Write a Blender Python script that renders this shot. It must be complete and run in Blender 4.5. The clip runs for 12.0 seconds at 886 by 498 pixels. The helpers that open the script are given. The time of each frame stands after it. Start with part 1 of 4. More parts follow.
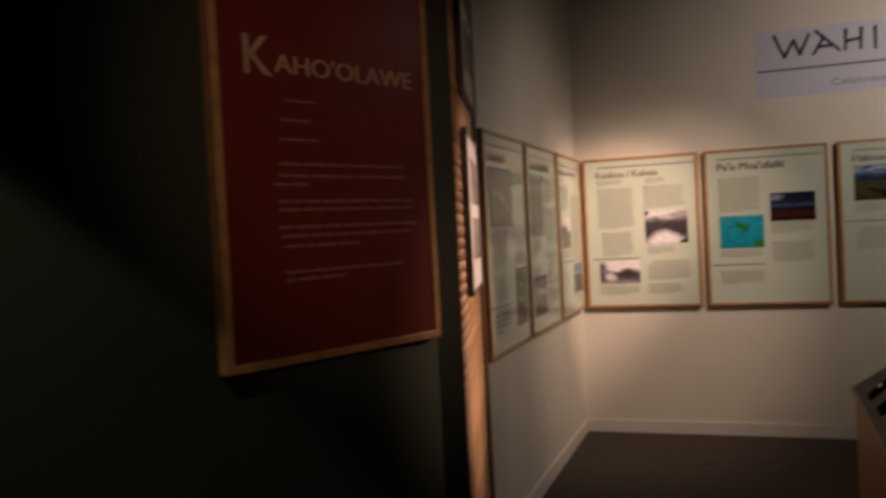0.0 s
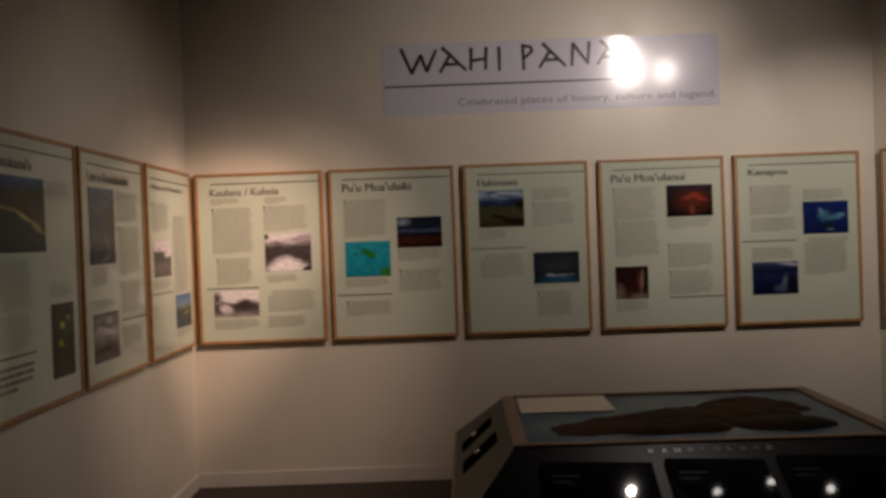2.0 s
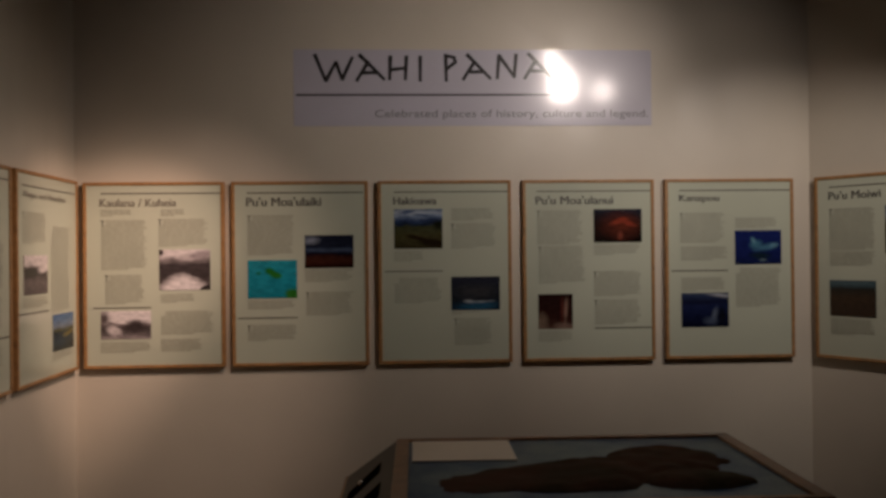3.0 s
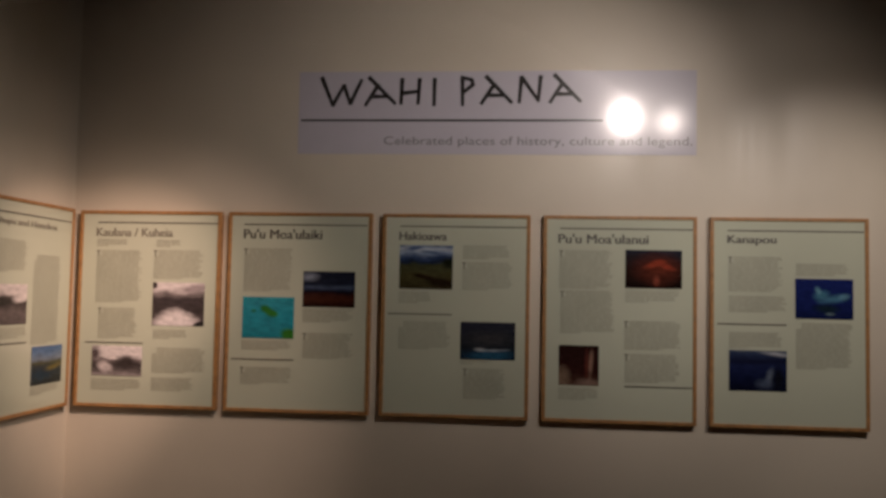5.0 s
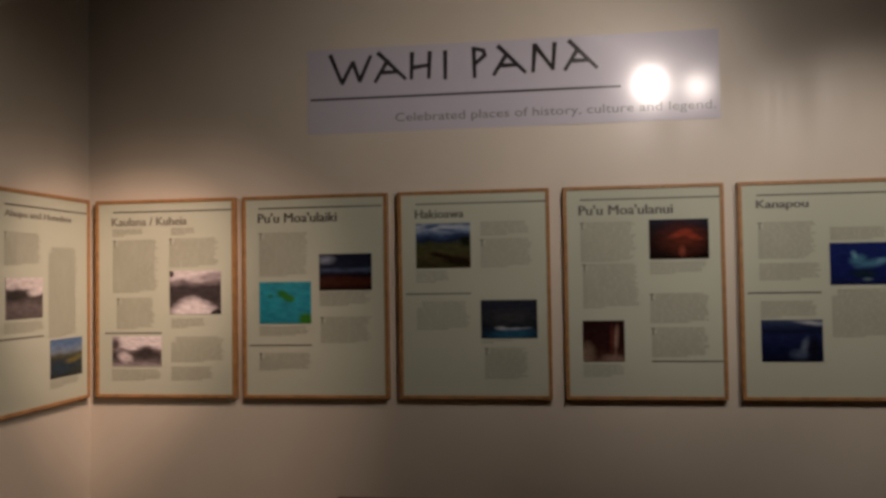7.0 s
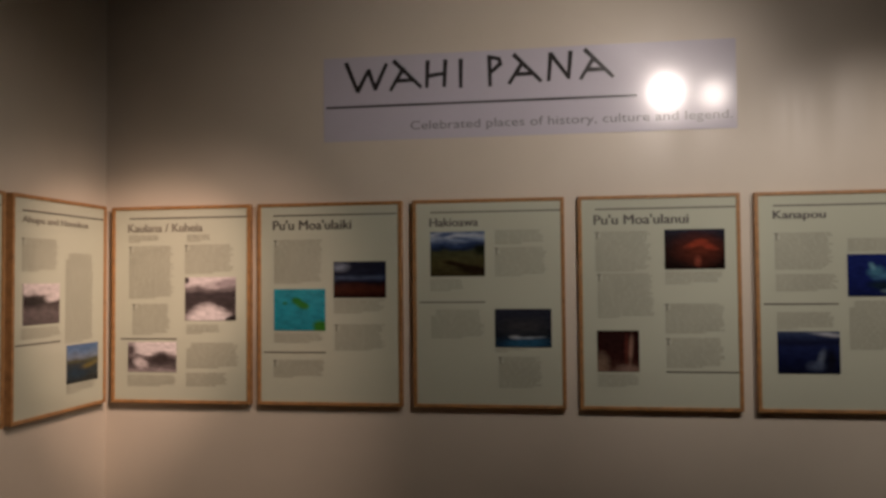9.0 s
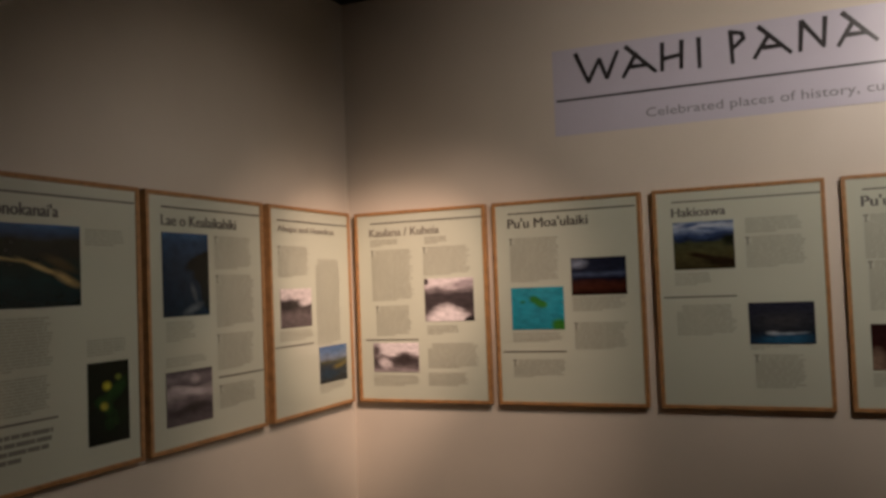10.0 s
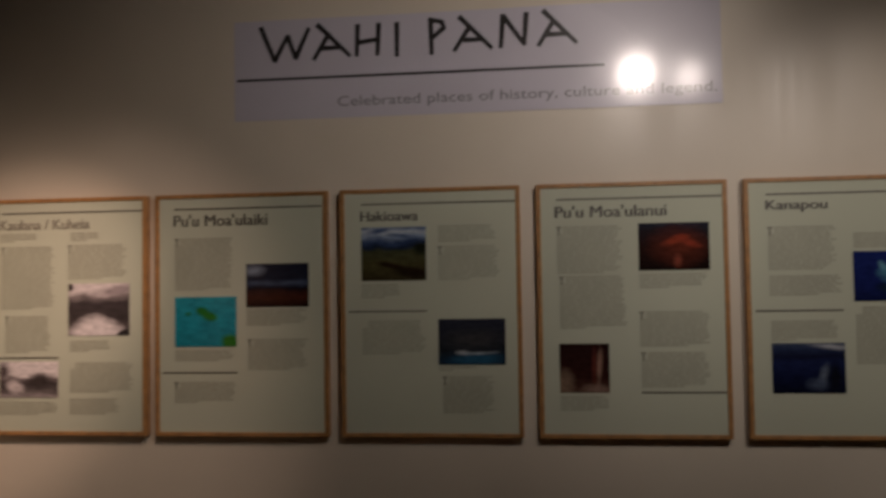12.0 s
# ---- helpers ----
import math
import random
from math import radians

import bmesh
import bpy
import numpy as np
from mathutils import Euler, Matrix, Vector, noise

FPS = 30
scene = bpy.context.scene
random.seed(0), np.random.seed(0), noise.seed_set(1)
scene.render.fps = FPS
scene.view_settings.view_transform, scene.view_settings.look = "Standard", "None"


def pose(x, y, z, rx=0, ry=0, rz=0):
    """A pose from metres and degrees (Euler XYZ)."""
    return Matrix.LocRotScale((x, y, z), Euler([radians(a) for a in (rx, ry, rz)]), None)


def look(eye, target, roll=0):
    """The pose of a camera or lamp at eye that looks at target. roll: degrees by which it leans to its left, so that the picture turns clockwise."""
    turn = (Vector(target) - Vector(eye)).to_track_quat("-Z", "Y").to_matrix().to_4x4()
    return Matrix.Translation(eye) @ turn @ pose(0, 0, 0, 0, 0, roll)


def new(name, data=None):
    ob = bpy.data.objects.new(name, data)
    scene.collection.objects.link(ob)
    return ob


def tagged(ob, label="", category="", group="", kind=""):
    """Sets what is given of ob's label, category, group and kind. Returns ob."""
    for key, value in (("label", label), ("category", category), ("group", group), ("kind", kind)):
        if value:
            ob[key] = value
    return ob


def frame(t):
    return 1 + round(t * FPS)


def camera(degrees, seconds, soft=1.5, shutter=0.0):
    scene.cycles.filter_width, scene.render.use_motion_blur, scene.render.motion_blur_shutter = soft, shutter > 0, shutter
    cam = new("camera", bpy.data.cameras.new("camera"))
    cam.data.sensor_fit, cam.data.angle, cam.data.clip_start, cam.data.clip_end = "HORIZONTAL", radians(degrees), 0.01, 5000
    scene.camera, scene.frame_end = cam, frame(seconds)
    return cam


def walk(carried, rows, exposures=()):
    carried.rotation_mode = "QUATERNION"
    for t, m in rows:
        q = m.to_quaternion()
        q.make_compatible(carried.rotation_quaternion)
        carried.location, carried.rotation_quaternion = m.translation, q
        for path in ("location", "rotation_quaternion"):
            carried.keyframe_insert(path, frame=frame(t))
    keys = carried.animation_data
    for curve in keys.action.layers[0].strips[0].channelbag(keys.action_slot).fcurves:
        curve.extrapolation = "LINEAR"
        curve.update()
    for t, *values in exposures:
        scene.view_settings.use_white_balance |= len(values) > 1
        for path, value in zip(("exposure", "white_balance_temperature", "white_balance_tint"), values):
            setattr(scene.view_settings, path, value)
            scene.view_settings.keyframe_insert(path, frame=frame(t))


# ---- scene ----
cam = camera(54.9, 12.0, soft=3.2, shutter=0.3)
PATH = [
    (0, (1.119, -6.132, 1.509), (0.455, -4.246, 1.464), -2.9),
    (0.3, (1.100, -5.955, 1.513), (0.644, -4.008, 1.500), -1.1),
    (0.5, (1.112, -5.855, 1.524), (0.784, -3.882, 1.528), -0.3),
    (0.8, (1.179, -5.728, 1.514), (0.989, -3.737, 1.525), -0.5),
    (1, (1.242, -5.650, 1.512), (1.121, -3.654, 1.525), -0.9),
    (1.2, (1.347, -5.584, 1.519), (1.261, -3.586, 1.533), -1.6),
    (1.5, (1.475, -5.479, 1.522), (1.416, -3.480, 1.533), -2.5),
    (2, (1.596, -5.313, 1.504), (1.590, -3.313, 1.479), -2.1),
    (2.5, (1.676, -5.097, 1.529), (1.753, -3.099, 1.514), -0.4),
    (3, (1.828, -4.952, 1.532), (1.935, -2.955, 1.542), -0.6),
    (3.2, (1.909, -4.912, 1.526), (2.005, -2.915, 1.558), -0.8),
    (3.5, (2.014, -4.864, 1.530), (2.076, -2.866, 1.589), -1.2),
    (3.7, (2.057, -4.821, 1.540), (2.097, -2.823, 1.607), -1.1),
    (5.5, (2.560, -4.357, 1.514), (2.295, -2.378, 1.630), 0.5),
    (6, (2.582, -4.326, 1.501), (2.275, -2.352, 1.603), -0.7),
    (6.5, (2.566, -4.322, 1.504), (2.272, -2.346, 1.588), -0.8),
    (7, (2.564, -4.320, 1.516), (2.280, -2.341, 1.581), -0.9),
    (9, (2.564, -4.319, 1.542), (2.247, -2.346, 1.615), -0.5),
    (9.5, (2.537, -4.307, 1.535), (1.947, -2.398, 1.631), -1.2),
    (10, (2.433, -4.250, 1.531), (1.635, -2.418, 1.616), -2.2),
    (10.5, (2.467, -4.119, 1.516), (1.695, -2.274, 1.553), -2.7),
    (11, (2.565, -3.915, 1.514), (1.907, -2.026, 1.517), -2.5),
    (11.5, (2.599, -3.827, 1.522), (2.122, -1.885, 1.541), -1.5),
    (12, (2.591, -3.613, 1.548), (2.353, -1.629, 1.627), -0.9),
]
walk(cam, [(t, look(eye, target, roll)) for t, eye, target, roll in PATH],
     exposures=[(0.0, 0.36), (0.3, -0.3), (0.5, -0.70), (0.8, -0.92), (1.0, -0.88), (1.2, -0.5), (1.5, 0.02), (2.0, -0.07), (2.5, -0.08), (3.0, -0.38), (3.5, -0.31), (5.5, -0.19), (7.0, -0.22), (9.0, -0.15), (9.5, -0.18), (10.0, 0.12), (10.5, 0.12), (11.0, 0.0), (11.5, 0.02), (12.0, -0.6)])

# ---- light ----
world = bpy.data.worlds.new("world")
scene.world = world
world.use_nodes = True
world.node_tree.nodes["Background"].inputs[0].default_value = (0.05, 0.045, 0.04, 1)
world.node_tree.nodes["Background"].inputs[1].default_value = 0.05

WARM = (1.0, 0.67, 0.53)
SOFTWARM = (1.0, 0.86, 0.79)
TRACK_Y, TRACK_Z = -2.13, 2.92


def spot(name, eye, target, watts, degrees, blend, colour, size):
    data = bpy.data.lights.new(name, "SPOT")
    data.energy, data.spot_size, data.spot_blend = watts, radians(degrees), blend
    data.color, data.shadow_soft_size = colour, size
    ob = new(name, data)
    ob.matrix_world = look(eye, target)
    return ob


# six heads on one ceiling track, two of them added, and an added one further down the room for the dark wall
HEADS = [
    ("track_spot_corner", (1.78, -1.70, TRACK_Z), (0.15, -0.09, 1.38), 275, 34, 1.0, WARM, 0.03, False),
    # an added head with no reflection of its own, to lift the table
    ("track_spot_table", (2.72, TRACK_Y, TRACK_Z), (2.45, -2.05, 0.8), 16, 50, 0.8, SOFTWARM, 0.02, False),
    ("track_spot_side", (2.95, TRACK_Y, TRACK_Z), (0.0, -1.05, 1.0), 68, 66, 1.0, SOFTWARM, 0.03, True),
    ("track_spot_wall", (3.24, TRACK_Y, TRACK_Z), (2.22, 0.0, 2.1), 103, 82, 1.0, SOFTWARM, 0.08, True),
    ("track_spot_wall", (3.545, TRACK_Y + 0.05, TRACK_Z - 0.04), (3.40, 0.0, 2.10), 25, 72, 1.0, SOFTWARM, 0.075, True),
    # an added head with no known source, to brighten the last panel
    ("track_spot_panels", (4.16, TRACK_Y, TRACK_Z), (4.02, -0.1, 1.46), 110, 62, 1.0, SOFTWARM, 0.04, False),
    ("track_spot_photos", (3.87, TRACK_Y, TRACK_Z), (0.16, -3.05, 1.27), 640, 22, 0.9, WARM, 0.03, True),
    # an unseen lamp added off the track to light the maroon panel
    ("track_spot_entry", (2.6, -7.4, 2.92), (0.12, -4.02, 1.75), 100, 20, 0.9, WARM, 0.04, False),
    ("downlight_entry", (0.251, -5.813, 2.92), (0.251, -5.813, 0.0), 26, 87.6, 0.12, SOFTWARM, 0.02, False),
]
for n, eye, target, watts, deg, blend, colour, size, _ in HEADS:
    way = (Vector(target) - Vector(eye)).normalized()
    spot(n, Vector(eye) + way * 0.06, target, watts, deg, blend, colour, size)
# an added fill lamp beside the corner head, for wide spill round its beam
spot("track_spot_corner_spill", (1.75, -1.67, TRACK_Z - 0.03), (0.30, -0.20, 0.90), 114, 63, 1.0, (1.0, 0.72, 0.59), 0.03)


# ---- materials ----
def material(name, colour, rough=0.6, metal=0.0, vary=0.12, scale=8.0, bump=0.1, fine=120.0, stretch=(1, 1, 1), coat=0.0, spec=0.5, second=None, lo_at=0.45, hi_at=0.92):
    m = bpy.data.materials.new(name)
    m.use_nodes = True
    nt = m.node_tree
    b = nt.nodes["Principled BSDF"]
    b.inputs["Roughness"].default_value = rough
    b.inputs["Metallic"].default_value = metal
    b.inputs["Coat Weight"].default_value = coat
    b.inputs["Coat Roughness"].default_value = 0.08
    b.inputs["Specular IOR Level"].default_value = spec
    tc = nt.nodes.new("ShaderNodeTexCoord")
    mp = nt.nodes.new("ShaderNodeMapping")
    mp.inputs["Scale"].default_value = stretch
    nt.links.new(tc.outputs["Object"], mp.inputs["Vector"])
    n1 = nt.nodes.new("ShaderNodeTexNoise")
    n1.inputs["Scale"].default_value, n1.inputs["Detail"].default_value = scale, 5
    n2 = nt.nodes.new("ShaderNodeTexNoise")
    n2.inputs["Scale"].default_value, n2.inputs["Detail"].default_value = fine, 3
    for n in (n1, n2):
        nt.links.new(mp.outputs[0], n.inputs["Vector"])
    add = nt.nodes.new("ShaderNodeMath")
    add.operation = "MULTIPLY_ADD"
    add.inputs[1].default_value = 0.35
    nt.links.new(n2.outputs[0], add.inputs[0])
    nt.links.new(n1.outputs[0], add.inputs[2])
    ramp = nt.nodes.new("ShaderNodeValToRGB")
    lo = [c * (1 - vary) for c in colour]
    hi = second if second else [min(1, c * (1 + vary)) for c in colour]
    ramp.color_ramp.elements[0].position, ramp.color_ramp.elements[1].position = lo_at, hi_at
    ramp.color_ramp.elements[0].color, ramp.color_ramp.elements[1].color = (*lo, 1), (*hi, 1)
    nt.links.new(add.outputs[0], ramp.inputs[0])
    nt.links.new(ramp.outputs[0], b.inputs["Base Color"])
    if bump:
        bp = nt.nodes.new("ShaderNodeBump")
        bp.inputs["Strength"].default_value, bp.inputs["Distance"].default_value = bump, 0.004
        nt.links.new(add.outputs[0], bp.inputs["Height"])
        nt.links.new(bp.outputs[0], b.inputs["Normal"])
    return m


def photo_material(name, stops, amp=0.25, scale=3.0, blobs=(), rough=0.2, stretch=(1.0, 1.6)):
    """A printed picture: colours by height, broken up by noise, with soft patches (u, v, ru, rv, colour)."""
    m = bpy.data.materials.new(name)
    m.use_nodes = True
    nt = m.node_tree
    b = nt.nodes["Principled BSDF"]
    b.inputs["Roughness"].default_value = rough
    b.inputs["Specular IOR Level"].default_value = 0.3
    uv = nt.nodes.new("ShaderNodeTexCoord").outputs["UV"]
    mp = nt.nodes.new("ShaderNodeMapping")
    mp.inputs["Scale"].default_value = (stretch[0], stretch[1], 1)
    nt.links.new(uv, mp.inputs[0])
    nz = nt.nodes.new("ShaderNodeTexNoise")
    nz.inputs["Scale"].default_value, nz.inputs["Detail"].default_value = scale, 5
    nt.links.new(mp.outputs[0], nz.inputs["Vector"])
    sep = nt.nodes.new("ShaderNodeSeparateXYZ")
    nt.links.new(uv, sep.inputs[0])
    off = nt.nodes.new("ShaderNodeMath")
    off.operation = "SUBTRACT"
    off.inputs[1].default_value = 0.5
    nt.links.new(nz.outputs[0], off.inputs[0])
    ma = nt.nodes.new("ShaderNodeMath")
    ma.operation = "MULTIPLY_ADD"
    ma.inputs[1].default_value = amp
    nt.links.new(off.outputs[0], ma.inputs[0])
    nt.links.new(sep.outputs[1], ma.inputs[2])
    ramp = nt.nodes.new("ShaderNodeValToRGB")
    els = ramp.color_ramp.elements
    while len(els) < len(stops):
        els.new(0.5)
    for e, (p, c) in zip(els, stops):
        e.position, e.color = p, (*c, 1)
    nt.links.new(ma.outputs[0], ramp.inputs[0])
    out = ramp.outputs[0]
    for u, v, ru, rv, colour, *more in blobs:
        turn, edge = (*more, 0, 0.5)[:2] if len(more) < 2 else more
        loc = nt.nodes.new("ShaderNodeMapping")
        loc.vector_type = "TEXTURE"
        loc.inputs["Location"].default_value = (u, v, 0)
        loc.inputs["Rotation"].default_value = (0, 0, radians(turn))
        loc.inputs["Scale"].default_value = (ru, rv, 1)
        nt.links.new(uv, loc.inputs[0])
        ln = nt.nodes.new("ShaderNodeVectorMath")
        ln.operation = "LENGTH"
        nt.links.new(loc.outputs[0], ln.inputs[0])
        nadd = nt.nodes.new("ShaderNodeMath")
        nadd.operation = "MULTIPLY_ADD"
        nadd.inputs[1].default_value = 0.9
        nt.links.new(off.outputs[0], nadd.inputs[0])
        nt.links.new(ln.outputs[1], nadd.inputs[2])
        mr = nt.nodes.new("ShaderNodeMapRange")
        mr.inputs[1].default_value, mr.inputs[2].default_value = 1 - edge, 1 + edge * 0.6
        mr.inputs[3].default_value, mr.inputs[4].default_value = 1.0, 0.0
        nt.links.new(nadd.outputs[0], mr.inputs[0])
        mix = nt.nodes.new("ShaderNodeMix")
        mix.data_type = "RGBA"
        nt.links.new(mr.outputs[0], mix.inputs[0])
        nt.links.new(out, mix.inputs[6])
        mix.inputs[7].default_value = (*colour, 1)
        out = mix.outputs[2]
    grain = nt.nodes.new("ShaderNodeTexNoise")
    grain.inputs["Scale"].default_value, grain.inputs["Detail"].default_value = scale * 2.4, 4
    nt.links.new(mp.outputs[0], grain.inputs["Vector"])
    gr = nt.nodes.new("ShaderNodeMapRange")
    gr.inputs[1].default_value, gr.inputs[2].default_value = 0.3, 0.7
    gr.inputs[3].default_value, gr.inputs[4].default_value = 0.68, 1.3
    nt.links.new(grain.outputs[0], gr.inputs[0])
    mul = nt.nodes.new("ShaderNodeMix")
    mul.data_type, mul.blend_type = "RGBA", "MULTIPLY"
    mul.inputs[0].default_value = 0.8
    nt.links.new(out, mul.inputs[6])
    nt.links.new(gr.outputs[0], mul.inputs[7])
    nt.links.new(mul.outputs[2], b.inputs["Base Color"])
    return m


M_WALL = material("painted_wall", (0.605, 0.548, 0.447), 0.42, vary=0.06, scale=1.6, bump=0.12, fine=260)


def roller_bands(m, low, high):
    """Upright bands of glossier and duller paint, as a roller leaves them."""
    nt = m.node_tree
    tc = nt.nodes.new("ShaderNodeTexCoord")
    mp = nt.nodes.new("ShaderNodeMapping")
    mp.inputs["Scale"].default_value = (5.5, 5.5, 0.35)
    nt.links.new(tc.outputs["Object"], mp.inputs["Vector"])
    nz = nt.nodes.new("ShaderNodeTexNoise")
    nz.inputs["Scale"].default_value, nz.inputs["Detail"].default_value = 1.1, 3
    nt.links.new(mp.outputs[0], nz.inputs["Vector"])
    mr = nt.nodes.new("ShaderNodeMapRange")
    mr.inputs[1].default_value, mr.inputs[2].default_value = 0.42, 0.6
    mr.inputs[3].default_value, mr.inputs[4].default_value = low, high
    nt.links.new(nz.outputs[0], mr.inputs[0])
    nt.links.new(mr.outputs[0], nt.nodes["Principled BSDF"].inputs["Roughness"])


roller_bands(M_WALL, 0.33, 0.45)
M_BASE = material("painted_baseboard", (0.58, 0.53, 0.46), 0.4, vary=0.06, scale=4, bump=0.05)
M_CEIL = material("dark_ceiling", (0.02, 0.019, 0.018), 0.9, vary=0.3, scale=3, bump=0.2)
M_DARK = material("dark_painted_wall", (0.035, 0.033, 0.028), 0.85, vary=0.25, scale=2, bump=0.1)
M_GREEN = material("dark_green_wall", (0.022, 0.027, 0.010), 0.75, vary=0.2, scale=2.5, bump=0.15, fine=300)
M_CARPET = material("dark_brown_carpet", (0.038, 0.024, 0.017), 0.95, vary=0.3, scale=14, bump=0.6, fine=420)
M_OAK = material("oak_frame", (0.34, 0.175, 0.062), 0.42, vary=0.3, scale=9, bump=0.08, fine=60, stretch=(3, 3, 3))
M_SLAT = material("warm_wood_slat", (0.44, 0.25, 0.12), 0.5, vary=0.35, scale=5, bump=0.15, fine=40, stretch=(1.2, 6, 6))
nt = M_SLAT.node_tree
tint = nt.nodes.new("ShaderNodeMix")
tint.data_type, tint.blend_type = "RGBA", "MULTIPLY"
tint.inputs[0].default_value = 1.0
shade = nt.nodes.new("ShaderNodeValToRGB")
shade.color_ramp.elements[0].color, shade.color_ramp.elements[1].color = (0.72, 0.62, 0.52, 1), (1.2, 1.16, 1.1, 1)
nt.links.new(nt.nodes.new("ShaderNodeObjectInfo").outputs["Random"], shade.inputs[0])
slat_base = nt.nodes["Principled BSDF"].inputs["Base Color"]
nt.links.new(slat_base.links[0].from_socket, tint.inputs[6])
nt.links.new(shade.outputs[0], tint.inputs[7])
nt.links.new(tint.outputs[2], slat_base)
M_SHADE_STRIP = material("shade_strip_brown", (0.14, 0.075, 0.035), 0.5, vary=0.3, scale=6, bump=0.1, stretch=(6, 6, 1))
M_BOARD = material("printed_board", (0.49, 0.515, 0.405), 0.16, vary=0.03, scale=2.0, bump=0.02, fine=200)
M_INK = material("grey_ink", (0.31, 0.312, 0.243), 0.5, vary=0.1, bump=0)
M_CAP = material("mid_grey_ink", (0.17, 0.168, 0.135), 0.5, vary=0.1, bump=0)
# heading ink with the corner lamp's glare mixed into its colour
M_GLARE_INK = material("glare_washed_ink", (0.19, 0.175, 0.14), 0.4, vary=0.15, bump=0)
M_RULE = material("dark_grey_rule", (0.10, 0.09, 0.075), 0.45, vary=0.1, bump=0)
M_HEADING = material("dark_grey_ink", (0.085, 0.08, 0.07), 0.4, vary=0.15, bump=0)
M_BLACKINK = material("dark_ink", (0.022, 0.02, 0.019), 0.155, vary=0.1, bump=0, spec=0.36)
M_RED = material("maroon_board", (0.122, 0.017, 0.009), 0.3, vary=0.15, scale=2, bump=0.03, fine=200)
M_GOLDINK = material("tan_ink", (0.34, 0.215, 0.13), 0.5, vary=0.2, scale=12, bump=0)
M_PALEINK = material("dusty_pink_ink", (0.22, 0.095, 0.065), 0.5, vary=0.1, bump=0)
M_SIGN = material("laminated_sheet", (0.525, 0.505, 0.565), 0.155, vary=0.03, scale=2.5, bump=0.1, fine=9, spec=0.36)
M_SUBINK = material("pale_grey_ink", (0.19, 0.18, 0.19), 0.155, vary=0.08, bump=0, spec=0.36)
for m in (M_SIGN, M_BLACKINK, M_SUBINK):  # a film over sheet and ink alike, hazy from handling
    m.node_tree.nodes["Principled BSDF"].inputs["Coat Weight"].default_value = 0.5
    m.node_tree.nodes["Principled BSDF"].inputs["Coat Roughness"].default_value = 0.34
M_MAT = material("photo_mount", (0.74, 0.66, 0.63), 0.5, vary=0.04, scale=4, bump=0.02)
M_BLACKFRAME = material("black_frame", (0.015, 0.013, 0.012), 0.4, vary=0.2, bump=0.02)
M_CASE = material("charcoal_laminate", (0.013, 0.0125, 0.0125), 0.38, vary=0.2, scale=5, bump=0.03, spec=0.3)
M_CASESIDE = material("brown_grey_laminate", (0.032, 0.027, 0.021), 0.5, vary=0.2, scale=5, bump=0.04, spec=0.15)
M_GLASS = material("black_slot", (0.004, 0.004, 0.004), 0.6, vary=0.3, bump=0.0, spec=0.0)
M_TABLEWOOD = material("walnut_rim", (0.26, 0.13, 0.055), 0.45, vary=0.3, scale=7, bump=0.08, stretch=(2, 2, 6))
M_CARD = material("cream_card", (0.78, 0.68, 0.53), 0.55, vary=0.04, scale=5, bump=0.02)
M_SEA = material("painted_sea", (0.012, 0.06, 0.15), 0.35, vary=0.35, scale=4.2, bump=0.03, spec=0.15, second=(0.12, 0.16, 0.165), lo_at=0.56, hi_at=0.82)
M_LAND = material("painted_relief", (0.040, 0.032, 0.010), 0.8, vary=0.45, scale=3.5, bump=0.4, fine=90, spec=0.1, second=(0.062, 0.026, 0.013), lo_at=0.5, hi_at=0.8)
M_LETTER = material("pale_letter", (0.5, 0.49, 0.47), 0.25, vary=0.1, bump=0)
M_METAL = material("lamp_housing", (0.03, 0.03, 0.03), 0.4, metal=0.6, vary=0.1, bump=0.02)
M_CAPTION = material("grey_caption", (0.06, 0.056, 0.052), 0.5, vary=0.1, bump=0)
M_CHROME = material("polished_metal", (0.7, 0.68, 0.65), 0.18, metal=1.0, vary=0.05, bump=0)


def lens_material(strength):
    m = bpy.data.materials.new("lamp_lens")
    m.use_nodes = True
    b = m.node_tree.nodes["Principled BSDF"]
    b.inputs["Emission Color"].default_value = (1, 0.92, 0.84, 1)
    b.inputs["Emission Strength"].default_value = strength
    return m


M_LENS = lens_material(20)

